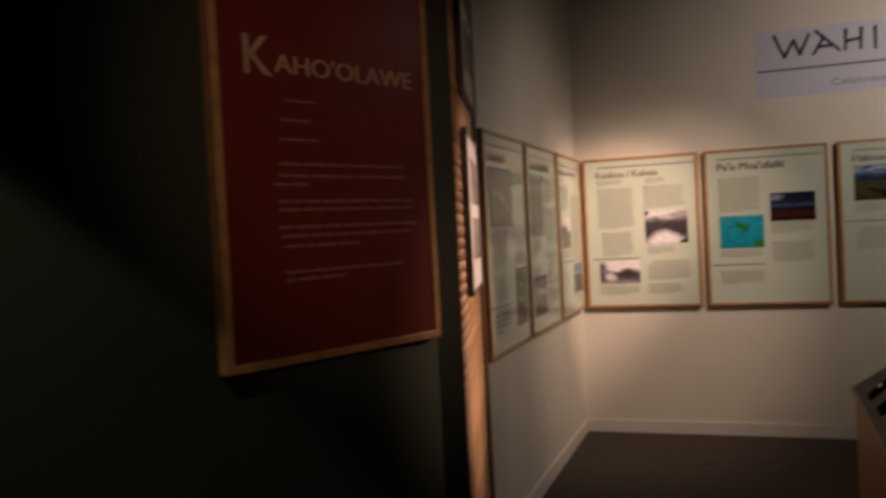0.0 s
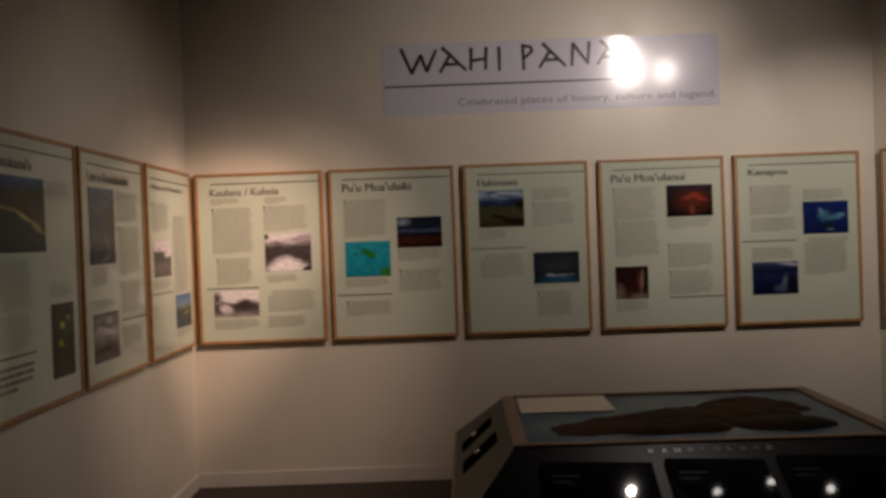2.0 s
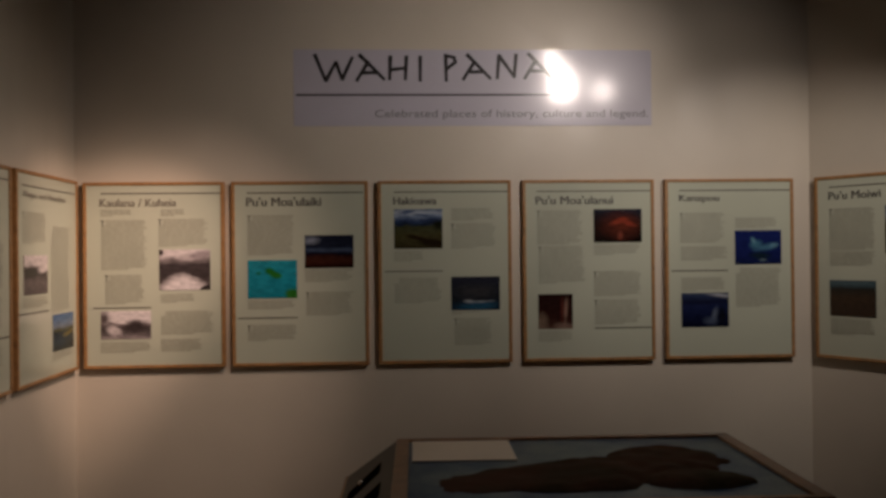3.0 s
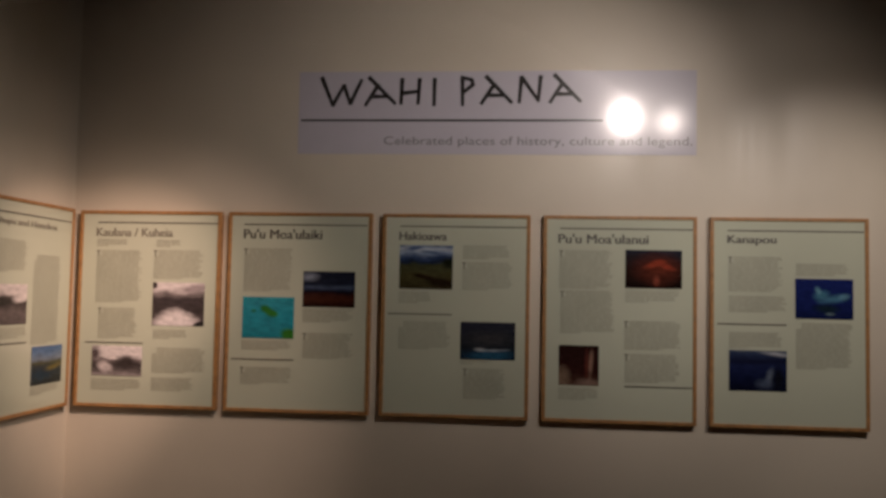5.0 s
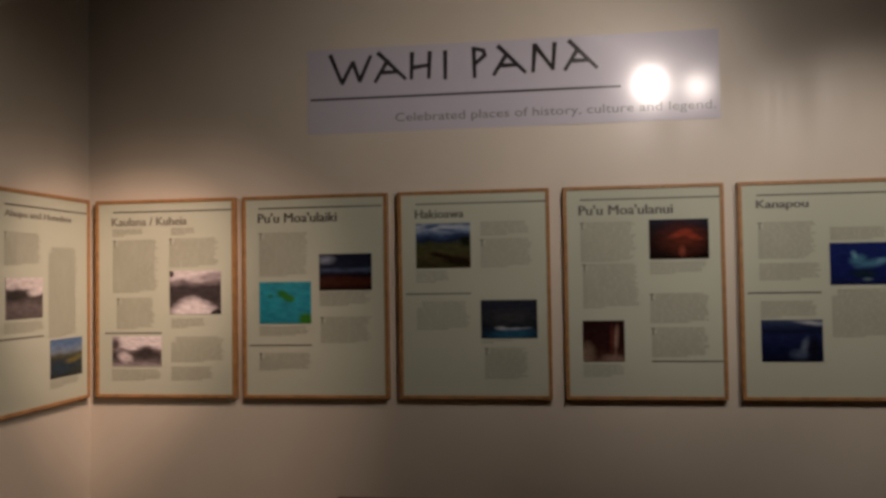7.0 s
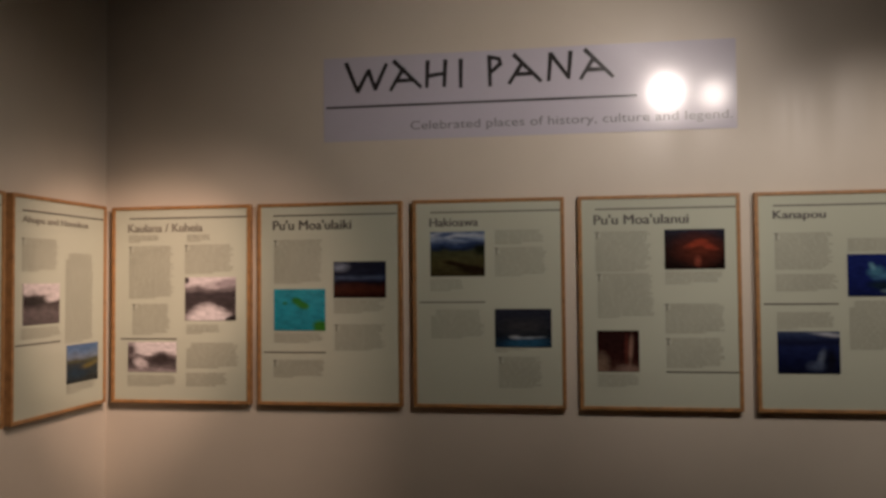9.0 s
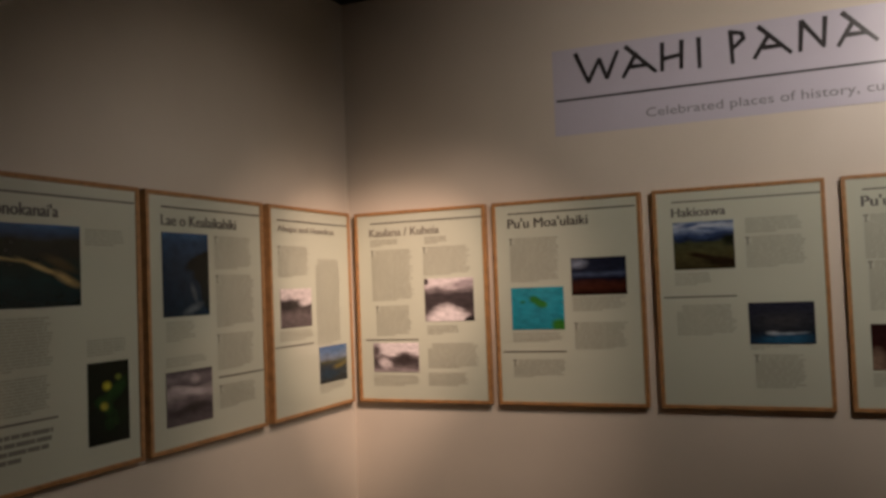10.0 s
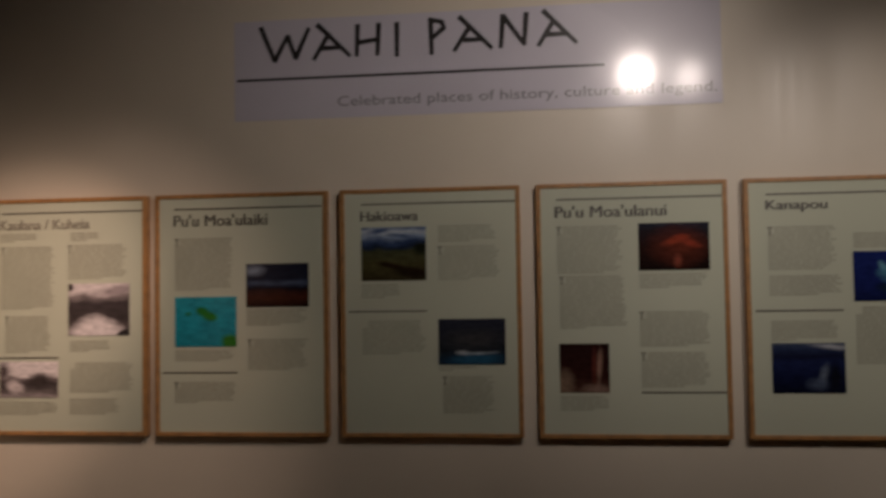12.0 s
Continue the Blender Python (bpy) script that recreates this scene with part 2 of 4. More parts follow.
GREYS = [(0.0, (0.22, 0.16, 0.15)), (0.5, (0.36, 0.28, 0.26)), (1.0, (0.5, 0.41, 0.38))]
PHOTO = {
    "shore_grey": photo_material("shore_print", [(0.0, (0.10, 0.08, 0.08)), (0.35, (0.05, 0.04, 0.04)), (0.62, (0.05, 0.04, 0.042)), (0.74, (0.20, 0.17, 0.17)), (0.86, (0.62, 0.56, 0.56))], 0.28, 2.6, [(0.46, 0.02, 0.42, 0.34, (0.66, 0.6, 0.6), 0, 0.3), (0.80, 0.86, 0.35, 0.10, (0.33, 0.28, 0.29), 12, 0.6), (0.95, 0.03, 0.16, 0.08, (0.03, 0.025, 0.025), 15, 0.2), (0.03, 0.93, 0.06, 0.08, (0.05, 0.04, 0.04), 0, 0.3)]),
    "camp_grey": photo_material("camp_print", [(0.0, (0.30, 0.26, 0.26)), (0.16, (0.12, 0.10, 0.10)), (0.40, (0.05, 0.04, 0.04)), (0.52, (0.16, 0.13, 0.13)), (0.64, (0.66, 0.6, 0.6))], 0.4, 3.4, [(0.26, 0.30, 0.13, 0.2, (0.55, 0.49, 0.49), 20, 0.5), (0.05, 0.72, 0.12, 0.28, (0.09, 0.07, 0.07), 0, 0.6), (0.68, 0.45, 0.22, 0.2, (0.04, 0.03, 0.03), 0, 0.6)]),
    "map": photo_material("map_print", [(0.0, (0.012, 0.21, 0.27)), (0.5, (0.012, 0.25, 0.33)), (1.0, (0.02, 0.26, 0.33))], 0.2, 2.0, [(0.46, 0.70, 0.12, 0.09, (0.015, 0.14, 0.02), -25, 0.3), (0.56, 0.62, 0.14, 0.09, (0.02, 0.15, 0.02), -25, 0.3), (0.9, 0.08, 0.15, 0.16, (0.03, 0.17, 0.02), 30, 0.3), (0.22, 0.66, 0.05, 0.04, (0.015, 0.16, 0.08), 0, 0.4)]),
    "dusk": photo_material("dusk_print", [(0.0, (0.012, 0.005, 0.004)), (0.2, (0.05, 0.014, 0.007)), (0.36, (0.035, 0.012, 0.009)), (0.44, (0.005, 0.006, 0.014)), (0.55, (0.05, 0.07, 0.12)), (0.64, (0.012, 0.016, 0.03)), (1.0, (0.012, 0.015, 0.028))], 0.16, 2.6, [(0.12, 0.84, 0.16, 0.12, (0.20, 0.23, 0.29), 0, 0.7)]),
    "meadow": photo_material("meadow_print", [(0.0, (0.036, 0.030, 0.014)), (0.3, (0.062, 0.056, 0.022)), (0.55, (0.045, 0.05, 0.024)), (0.62, (0.014, 0.022, 0.05)), (0.72, (0.035, 0.06, 0.13)), (0.82, (0.20, 0.26, 0.36)), (0.92, (0.40, 0.45, 0.52)), (1.0, (0.10, 0.15, 0.25))], 0.24, 3.0, [(0.50, 0.27, 0.26, 0.05, (0.022, 0.013, 0.007), -14, 0.5), (0.80, 0.15, 0.30, 0.11, (0.018, 0.011, 0.006), -8, 0.5), (0.95, 0.6, 0.14, 0.12, (0.012, 0.014, 0.008), 0, 0.5), (0.28, 0.93, 0.16, 0.05, (0.06, 0.10, 0.2), 10, 0.6), (0.6, 0.84, 0.2, 0.04, (0.07, 0.11, 0.2), -8, 0.6)]),
    "tide": photo_material("tide_print", [(0.0, (0.010, 0.020, 0.035)), (0.12, (0.014, 0.032, 0.055)), (0.3, (0.016, 0.020, 0.026)), (0.6, (0.020, 0.022, 0.030)), (1.0, (0.026, 0.028, 0.042))], 0.22, 3.2, [(0.55, 0.12, 0.38, 0.13, (0.022, 0.085, 0.15), 3, 0.5), (0.5, 0.55, 0.38, 0.2, (0.042, 0.043, 0.046), 0, 0.8), (0.36, 0.26, 0.10, 0.045, (0.34, 0.37, 0.38), -6, 0.6), (0.62, 0.25, 0.24, 0.035, (0.24, 0.28, 0.31), 4, 0.6)]),
    "ember": photo_material("ember_print", [(0.0, (0.010, 0.005, 0.004)), (0.5, (0.022, 0.009, 0.007)), (0.85, (0.018, 0.014, 0.018)), (1.0, (0.02, 0.024, 0.04))], 0.25, 3.4, [(0.58, 0.52, 0.34, 0.34, (0.10, 0.022, 0.012), 0, 0.9), (0.5, 0.62, 0.16, 0.07, (0.27, 0.045, 0.02), 25, 0.8), (0.74, 0.56, 0.14, 0.06, (0.25, 0.04, 0.02), -30, 0.8), (0.6, 0.7, 0.1, 0.05, (0.25, 0.04, 0.02), 0, 0.8), (0.55, 0.2, 0.06, 0.14, (0.2, 0.05, 0.03), 0, 0.7)]),
    "ravine": photo_material("ravine_print", [(0.0, (0.08, 0.04, 0.028)), (0.3, (0.03, 0.010, 0.008)), (1.0, (0.022, 0.009, 0.008))], 0.3, 3.0, [(0.07, 0.18, 0.2, 0.28, (0.19, 0.13, 0.09), 0, 0.6), (0.80, 0.52, 0.055, 0.36, (0.24, 0.14, 0.10), -4, 0.6), (0.70, 0.5, 0.05, 0.4, (0.10, 0.025, 0.018), 0, 0.6), (0.74, 0.04, 0.3, 0.13, (0.20, 0.13, 0.10), 0, 0.5)]),
    "reef": photo_material("reef_print", [(0.0, (0.006, 0.010, 0.05)), (0.3, (0.008, 0.014, 0.085)), (1.0, (0.010, 0.018, 0.11))], 0.2, 3.0, [(0.46, 0.58, 0.13, 0.15, (0.05, 0.15, 0.22), -30, 0.5), (0.66, 0.50, 0.24, 0.10, (0.05, 0.14, 0.22), 12, 0.6), (0.40, 0.70, 0.05, 0.10, (0.12, 0.27, 0.34), 20, 0.6), (0.84, 0.56, 0.10, 0.06, (0.10, 0.22, 0.30), 20, 0.6), (0.56, 0.26, 0.22, 0.11, (0.008, 0.018, 0.03), 0, 0.5), (0.60, 0.12, 0.08, 0.04, (0.10, 0.15, 0.17), 0, 0.6)]),
    "bay": photo_material("bay_print", [(0.0, (0.004, 0.005, 0.016)), (0.3, (0.006, 0.009, 0.036)), (0.62, (0.012, 0.018, 0.065)), (0.72, (0.008, 0.010, 0.03)), (0.88, (0.02, 0.03, 0.075)), (1.0, (0.05, 0.07, 0.12))], 0.13, 3.0, [(0.86, 0.92, 0.3, 0.05, (0.36, 0.38, 0.41), -8, 0.6), (0.70, 0.34, 0.06, 0.20, (0.12, 0.15, 0.20), -10, 0.8), (0.62, 0.18, 0.14, 0.12, (0.06, 0.08, 0.13), 20, 0.8), (0.85, 0.3, 0.10, 0.3, (0.006, 0.007, 0.014), 0, 0.6)]),
    "valley": photo_material("valley_print", [(0.0, (0.09, 0.07, 0.07)), (0.3, (0.12, 0.095, 0.095)), (0.55, (0.045, 0.034, 0.034)), (0.68, (0.05, 0.04, 0.04)), (0.76, (0.55, 0.49, 0.48)), (1.0, (0.62, 0.56, 0.55))], 0.14, 2.5, [(0.9, 0.72, 0.35, 0.14, (0.6, 0.54, 0.53), 20, 0.4), (0.25, 0.55, 0.35, 0.12, (0.025, 0.02, 0.02), 0, 0.5)]),
    "coast": photo_material("coast_print", [(0.0, (0.012, 0.014, 0.014)), (0.3, (0.02, 0.03, 0.035)), (0.48, (0.03, 0.04, 0.04)), (0.56, (0.07, 0.07, 0.03)), (0.66, (0.16, 0.20, 0.26)), (0.85, (0.09, 0.16, 0.28)), (1.0, (0.07, 0.13, 0.26))], 0.16, 2.6, [(0.7, 0.42, 0.34, 0.07, (0.15, 0.12, 0.03), 14, 0.6), (0.3, 0.25, 0.35, 0.16, (0.012, 0.03, 0.05), 0, 0.6)]),
    "cliff": photo_material("cliff_print", [(0.0, (0.008, 0.016, 0.032)), (0.6, (0.012, 0.028, 0.058)), (0.88, (0.018, 0.048, 0.105)), (1.0, (0.03, 0.09, 0.2))], 0.2, 2.5, [(0.80, 0.66, 0.36, 0.09, (0.004, 0.004, 0.004), 14, 0.25), (0.92, 0.50, 0.30, 0.20, (0.004, 0.004, 0.004), -12, 0.25), (1.0, 0.30, 0.20, 0.22, (0.005, 0.005, 0.005), 0, 0.25), (0.62, 0.08, 0.2, 0.05, (0.10, 0.12, 0.14), 15, 0.7), (0.66, 0.28, 0.05, 0.11, (0.07, 0.09, 0.11), 30, 0.7)]),
    "surf_grey": photo_material("surf_print", [(0.0, (0.10, 0.085, 0.09)), (0.25, (0.055, 0.045, 0.05)), (0.45, (0.16, 0.135, 0.14)), (0.6, (0.34, 0.30, 0.30)), (0.72, (0.10, 0.085, 0.09)), (0.86, (0.20, 0.17, 0.18)), (1.0, (0.07, 0.06, 0.065))], 0.3, 2.0, [(0.45, 0.62, 0.4, 0.07, (0.42, 0.37, 0.37), -12, 0.6), (0.55, 0.28, 0.35, 0.09, (0.035, 0.03, 0.03), 8, 0.6), (0.62, 0.82, 0.1, 0.1, (0.33, 0.29, 0.29), 0, 0.6)]),
    "beach": photo_material("beach_print", [(0.0, (0.003, 0.010, 0.012)), (0.3, (0.004, 0.022, 0.024)), (0.5, (0.006, 0.016, 0.012)), (0.62, (0.014, 0.015, 0.009)), (0.80, (0.014, 0.016, 0.010)), (0.88, (0.016, 0.045, 0.10)), (1.0, (0.03, 0.10, 0.23))], 0.10, 2.5, [(0.25, 0.57, 0.30, 0.020, (0.26, 0.20, 0.08), -8, 0.5), (0.58, 0.47, 0.24, 0.030, (0.38, 0.28, 0.11), -26, 0.5), (0.84, 0.34, 0.17, 0.055, (0.36, 0.26, 0.10), -32, 0.6), (0.78, 0.52, 0.2, 0.06, (0.07, 0.05, 0.02), -28, 0.7)]),
    "flower": photo_material("flower_print", [(0.0, (0.003, 0.006, 0.003)), (0.5, (0.005, 0.010, 0.004)), (1.0, (0.004, 0.007, 0.003))], 0.3, 3.0, [(0.62, 0.62, 0.34, 0.10, (0.014, 0.05, 0.010), 20, 0.6), (0.40, 0.46, 0.25, 0.08, (0.014, 0.055, 0.010), -20, 0.6), (0.6, 0.27, 0.25, 0.11, (0.010, 0.035, 0.008), 10, 0.7), (0.45, 0.70, 0.11, 0.06, (0.40, 0.38, 0.03), 0, 0.5), (0.72, 0.80, 0.08, 0.035, (0.16, 0.2, 0.03), 0, 0.5), (0.38, 0.46, 0.10, 0.05, (0.30, 0.28, 0.03), 0, 0.5)]),
    "plain": photo_material("plain_print", [(0.0, (0.03, 0.016, 0.010)), (0.55, (0.036, 0.020, 0.011)), (0.76, (0.012, 0.012, 0.010)), (0.84, (0.03, 0.06, 0.075)), (0.92, (0.07, 0.12, 0.14)), (1.0, (0.03, 0.06, 0.08))], 0.06, 3.0),
    "scrub": photo_material("scrub_print", [(0.0, (0.05, 0.045, 0.02)), (0.6, (0.09, 0.08, 0.04)), (0.8, (0.2, 0.22, 0.24)), (1.0, (0.12, 0.16, 0.2))], 0.3, 3.0),
    "portrait": photo_material("mono_print", GREYS, 0.7, 2.2),
    "mono_dark": photo_material("mono_dark_print", [(0.0, (0.05, 0.045, 0.045)), (1.0, (0.16, 0.14, 0.14))], 0.8, 3.0),
    "case": photo_material("case_print", [(0.0, (0.006, 0.006, 0.007)), (0.6, (0.012, 0.012, 0.014)), (1.0, (0.02, 0.02, 0.022))], 0.4, 3.0, [(0.2, 0.6, 0.14, 0.1, (0.03, 0.03, 0.033))], rough=0.04),
}


# ---- mesh helpers ----
def mesh_object(name, bm, mat, smooth=False):
    me = bpy.data.meshes.new(name)
    bm.normal_update()
    bm.to_mesh(me)
    bm.free()
    me.materials.append(mat)
    if smooth:
        me.shade_smooth()
        me.set_sharp_from_angle(angle=radians(40))
    return new(name, me)


def part(name, bm, mat, parent, label="", smooth=False):
    ob = mesh_object(name, bm, mat, smooth)
    ob.parent = parent
    if label:
        ob["label"] = label
    return ob


def thing(name, label, category, m=None, group="", kind=""):
    ob = tagged(new(name), label, category, group, kind)
    if m is not None:
        ob.matrix_world = m
    return ob


def box(bm, x0, y0, z0, x1, y1, z1, bevel=0.0):
    r = bmesh.ops.create_cube(bm, size=1, matrix=Matrix.Translation(((x0 + x1) / 2, (y0 + y1) / 2, (z0 + z1) / 2)) @ Matrix.Diagonal((x1 - x0, y1 - y0, z1 - z0, 1)))
    if bevel:
        edges = {e for v in r["verts"] for e in v.link_edges}
        bmesh.ops.bevel(bm, geom=list(edges), offset=bevel, segments=2, affect="EDGES", profile=0.6)
    return bm


def one_box(*a, bevel=0.0):
    return box(bmesh.new(), *a, bevel=bevel)


def quad(bm, pts, uv=True):
    f = bm.faces.new([bm.verts.new(p) for p in pts])
    if uv:
        layer = bm.loops.layers.uv.verify()
        for loop, c in zip(f.loops, ((0, 0), (1, 0), (1, 1), (0, 1))):
            loop[layer].uv = c
    return f


def picture(x0, z0, x1, z1, y, depth=0.002):
    """A print facing -y, with its own thin edge."""
    bm = bmesh.new()
    quad(bm, [(x0, y, z0), (x1, y, z0), (x1, y, z1), (x0, y, z1)])
    for a, b in (((x0, z0), (x1, z0)), ((x1, z0), (x1, z1)), ((x1, z1), (x0, z1)), ((x0, z1), (x0, z0))):
        quad(bm, [(a[0], y + depth, a[1]), (b[0], y + depth, b[1]), (b[0], y, b[1]), (a[0], y, a[1])])
    return bm


def strip(bm, x0, z0, x1, z1, y):
    quad(bm, [(x0, y, z0), (x1, y, z0), (x1, y, z1), (x0, y, z1)], uv=False)


def text_lines(x0, z0, x1, z1, y, pitch=0.0105, rng=None, cap=False):
    """A paragraph as ragged printed bars."""
    bm = bmesh.new()
    n = max(1, round((z1 - z0) / pitch))
    w = x1 - x0
    for i in range(n):
        top = z1 - i * pitch
        start = x0 + (0.026 if cap and i < 3 else 0)
        end = x0 + w * (rng.uniform(0.9, 1.0) if i < n - 1 or n == 1 else rng.uniform(0.35, 0.8))
        x = start
        while x < end - 0.008:
            stop = min(end, x + rng.uniform(0.02, 0.075))
            strip(bm, x, top - pitch * 0.58, stop, top, y)
            x = stop + 0.004
    return bm


def drop_cap(x0, z1, y):
    """The tall first letter of a paragraph, as a plain stem with a cross-bar."""
    bm = bmesh.new()
    strip(bm, x0 + 0.005, z1 - 0.034, x0 + 0.013, z1, y)
    strip(bm, x0 - 0.002, z1 - 0.007, x0 + 0.020, z1, y - 0.0003)
    return bm


def text_mesh(body, x0, x1, z0, z1, y, weight=0.0):
    """Writing in the built-in font, fitted into a box and facing -y."""
    cu = bpy.data.curves.new("writing", "FONT")
    cu.body, cu.size, cu.extrude, cu.offset, cu.resolution_u = body, 1.0, 0.0, weight, 3
    tmp = bpy.data.objects.new("writing", cu)
    scene.collection.objects.link(tmp)
    dg = bpy.context.evaluated_depsgraph_get()
    me = bpy.data.meshes.new_from_object(tmp.evaluated_get(dg))
    bpy.data.objects.remove(tmp)
    bm = bmesh.new()
    bm.from_mesh(me)
    bpy.data.meshes.remove(me)
    xs, ys = [v.co.x for v in bm.verts], [v.co.y for v in bm.verts]
    ax, ay, bx, by = min(xs), min(ys), max(xs), max(ys)
    for v in bm.verts:
        v.co = (x0 + (v.co.x - ax) / (bx - ax) * (x1 - x0), y, z0 + (v.co.y - ay) / (by - ay) * (z1 - z0))
    return bm


def bolder(bm, by=0.0042):
    """Thickens writing by laying copies beside it."""
    first = list(bm.verts) + list(bm.edges) + list(bm.faces)
    for k in (1, -1):
        g = bmesh.ops.duplicate(bm, geom=first)["geom"]
        bmesh.ops.translate(bm, verts=[v for v in g if isinstance(v, bmesh.types.BMVert)], vec=(k * by / 2, -0.0002 * (k + 2), 0))
    return bm


def words(bm, gap):
    """Splits a line of writing into its words: pieces closer along x than gap belong together."""
    bm.verts.ensure_lookup_table()
    seen, pieces = set(), []
    for v in bm.verts:
        if v in seen:
            continue
        todo, piece = [v], []
        seen.add(v)
        while todo:
            w = todo.pop()
            piece.append(w)
            for e in w.link_edges:
                o = e.other_vert(w)
                if o not in seen:
                    seen.add(o)
                    todo.append(o)
        pieces.append((min(w.co.x for w in piece), max(w.co.x for w in piece), piece))
    pieces.sort(key=lambda p: p[0])
    groups, end = [], None
    for x0, x1, piece in pieces:
        if end is None or x0 - end > gap:
            groups.append([])
            end = x1
        groups[-1].extend(piece)
        end = max(end, x1)
    made = []
    for g in groups:
        nb = bmesh.new()
        table = {v: nb.verts.new(v.co) for v in g}
        for f in {f for v in g for f in v.link_faces}:
            nb.faces.new([table[v] for v in f.verts])
        made.append(nb)
    bm.free()
    return made


def prism(pts, z0, z1):
    """An upright solid over a plan outline."""
    bm = bmesh.new()
    lo = [bm.verts.new((x, y, z0)) for x, y in pts]
    hi = [bm.verts.new((x, y, z1)) for x, y in pts]
    bm.faces.new(lo[::-1])
    bm.faces.new(hi)
    for i in range(len(pts)):
        j = (i + 1) % len(pts)
        bm.faces.new((lo[i], lo[j], hi[j], hi[i]))
    bmesh.ops.recalc_face_normals(bm, faces=bm.faces)
    return bm


def structure(name, bm, mat, label, category):
    return tagged(mesh_object(name, bm, mat), label, category, kind="structure")


# ---- structure ----
TOP = 3.17
CX, WEDGE, WOODEND = 4.283, (0.284, -3.620), (0.0, -2.493)
GDIR = Vector((0.376, 0.927)).normalized()          # along the dark green face, away from the entry
EDIR = Vector((math.cos(radians(57)), -math.sin(radians(57))))  # along the slanting wall, from the far corner
structure("floor", one_box(-4, -9.6, -0.1, 9, 0.3, 0), M_CARPET, "dark brown low-pile carpet floor", "floor")
structure("ceiling", one_box(-4, -9.6, TOP, 9, 0.3, TOP + 0.1), M_CEIL, "black painted gallery ceiling", "ceiling")
structure("wall_north", one_box(-0.2, 0, 0, CX + 0.1, 0.2, TOP), M_WALL, "beige painted gallery wall behind the row of panels", "wall")
structure("wall_west", one_box(-0.2, -2.493, 0, 0, 0, TOP), M_WALL, "beige painted side wall with framed panels", "wall")
e1 = Vector((CX, 0)) + EDIR * 3.2
en = Vector((math.sin(radians(57)), math.cos(radians(57)))) * 0.2
structure("wall_east", prism([(CX, 0), tuple(e1), tuple(e1 + en), (CX + en.x, en.y)], 0, TOP), M_WALL, "beige painted slanting wall at the corner", "wall")
# unseen rear walls, here and beside the green one, added to enclose the light
structure("wall_rear_east", one_box(e1.x, -9.6, 0, e1.x + 0.2, e1.y, TOP), M_DARK, "unseen dark wall added to close the room", "wall")
structure("wall_south", one_box(-4, -9.6, 0, e1.x, -9.4, TOP), M_DARK, "unseen dark wall added to close the room", "wall")
gn = Vector((GDIR.y, -GDIR.x))
RED0, RED1 = Vector((-0.0457, -4.40)), Vector((0.2404, -3.695))
g1 = RED1 + GDIR * 0.02 - gn * 0.034
g0 = g1 - GDIR * 3.5
structure("wall_green", prism([WEDGE, tuple(g1), tuple(g0), (g0.x - 0.2, g0.y + 0.08), (WEDGE[0] - 0.16, WEDGE[1] + 0.06), (WEDGE[0] - 0.05, WEDGE[1] + 0.03)], 0, TOP), M_GREEN, "very dark green painted partition wall", "wall")
structure("wall_rear_west", one_box(g0.x - 0.2, -9.4, 0, g0.x, g0.y, TOP), M_DARK, "unseen dark wall added to close the room", "wall")
# core of the slatted partition face
wd = (Vector(WOODEND) - Vector(WEDGE))
wlen = wd.length
wd.normalize()
wn = Vector((wd.y, -wd.x))                            # out of the slatted face, into the room
wang = math.degrees(math.atan2(wd.y, wd.x))
core = structure("wall_slatted", prism([(WEDGE[0] - 0.012, WEDGE[1] + 0.03), (WOODEND[0] - 0.02, WOODEND[1]), (-0.2, -2.5), (-0.2, -3.3), (WEDGE[0] - 0.11, WEDGE[1] + 0.04)], 0, TOP), M_SLAT, "partition clad in warm horizontal wood slats", "wall")

# baseboards
structure("baseboard", one_box(0.012, -0.012, 0, CX - 0.02, -0.0005, 0.09, bevel=0.003), M_BASE, "beige painted baseboard along the wall", "baseboard")
structure("baseboard", one_box(0.0005, -2.46, 0, 0.012, -0.012, 0.09, bevel=0.003), M_BASE, "beige painted baseboard along the side wall", "baseboard")
# nothing stands here: brown shading at the slats' end, built as a strip
shade_strip = structure("trim", one_box(-0.02, -2.515, 0, 0.022, -2.475, TOP, bevel=0.004), M_SHADE_STRIP, "dark brown strip standing in for shade at the corner", "trim")


# ---- framed panels ----
PW, PH, PT, RAIL = 0.774, 1.054, 0.040, 0.018


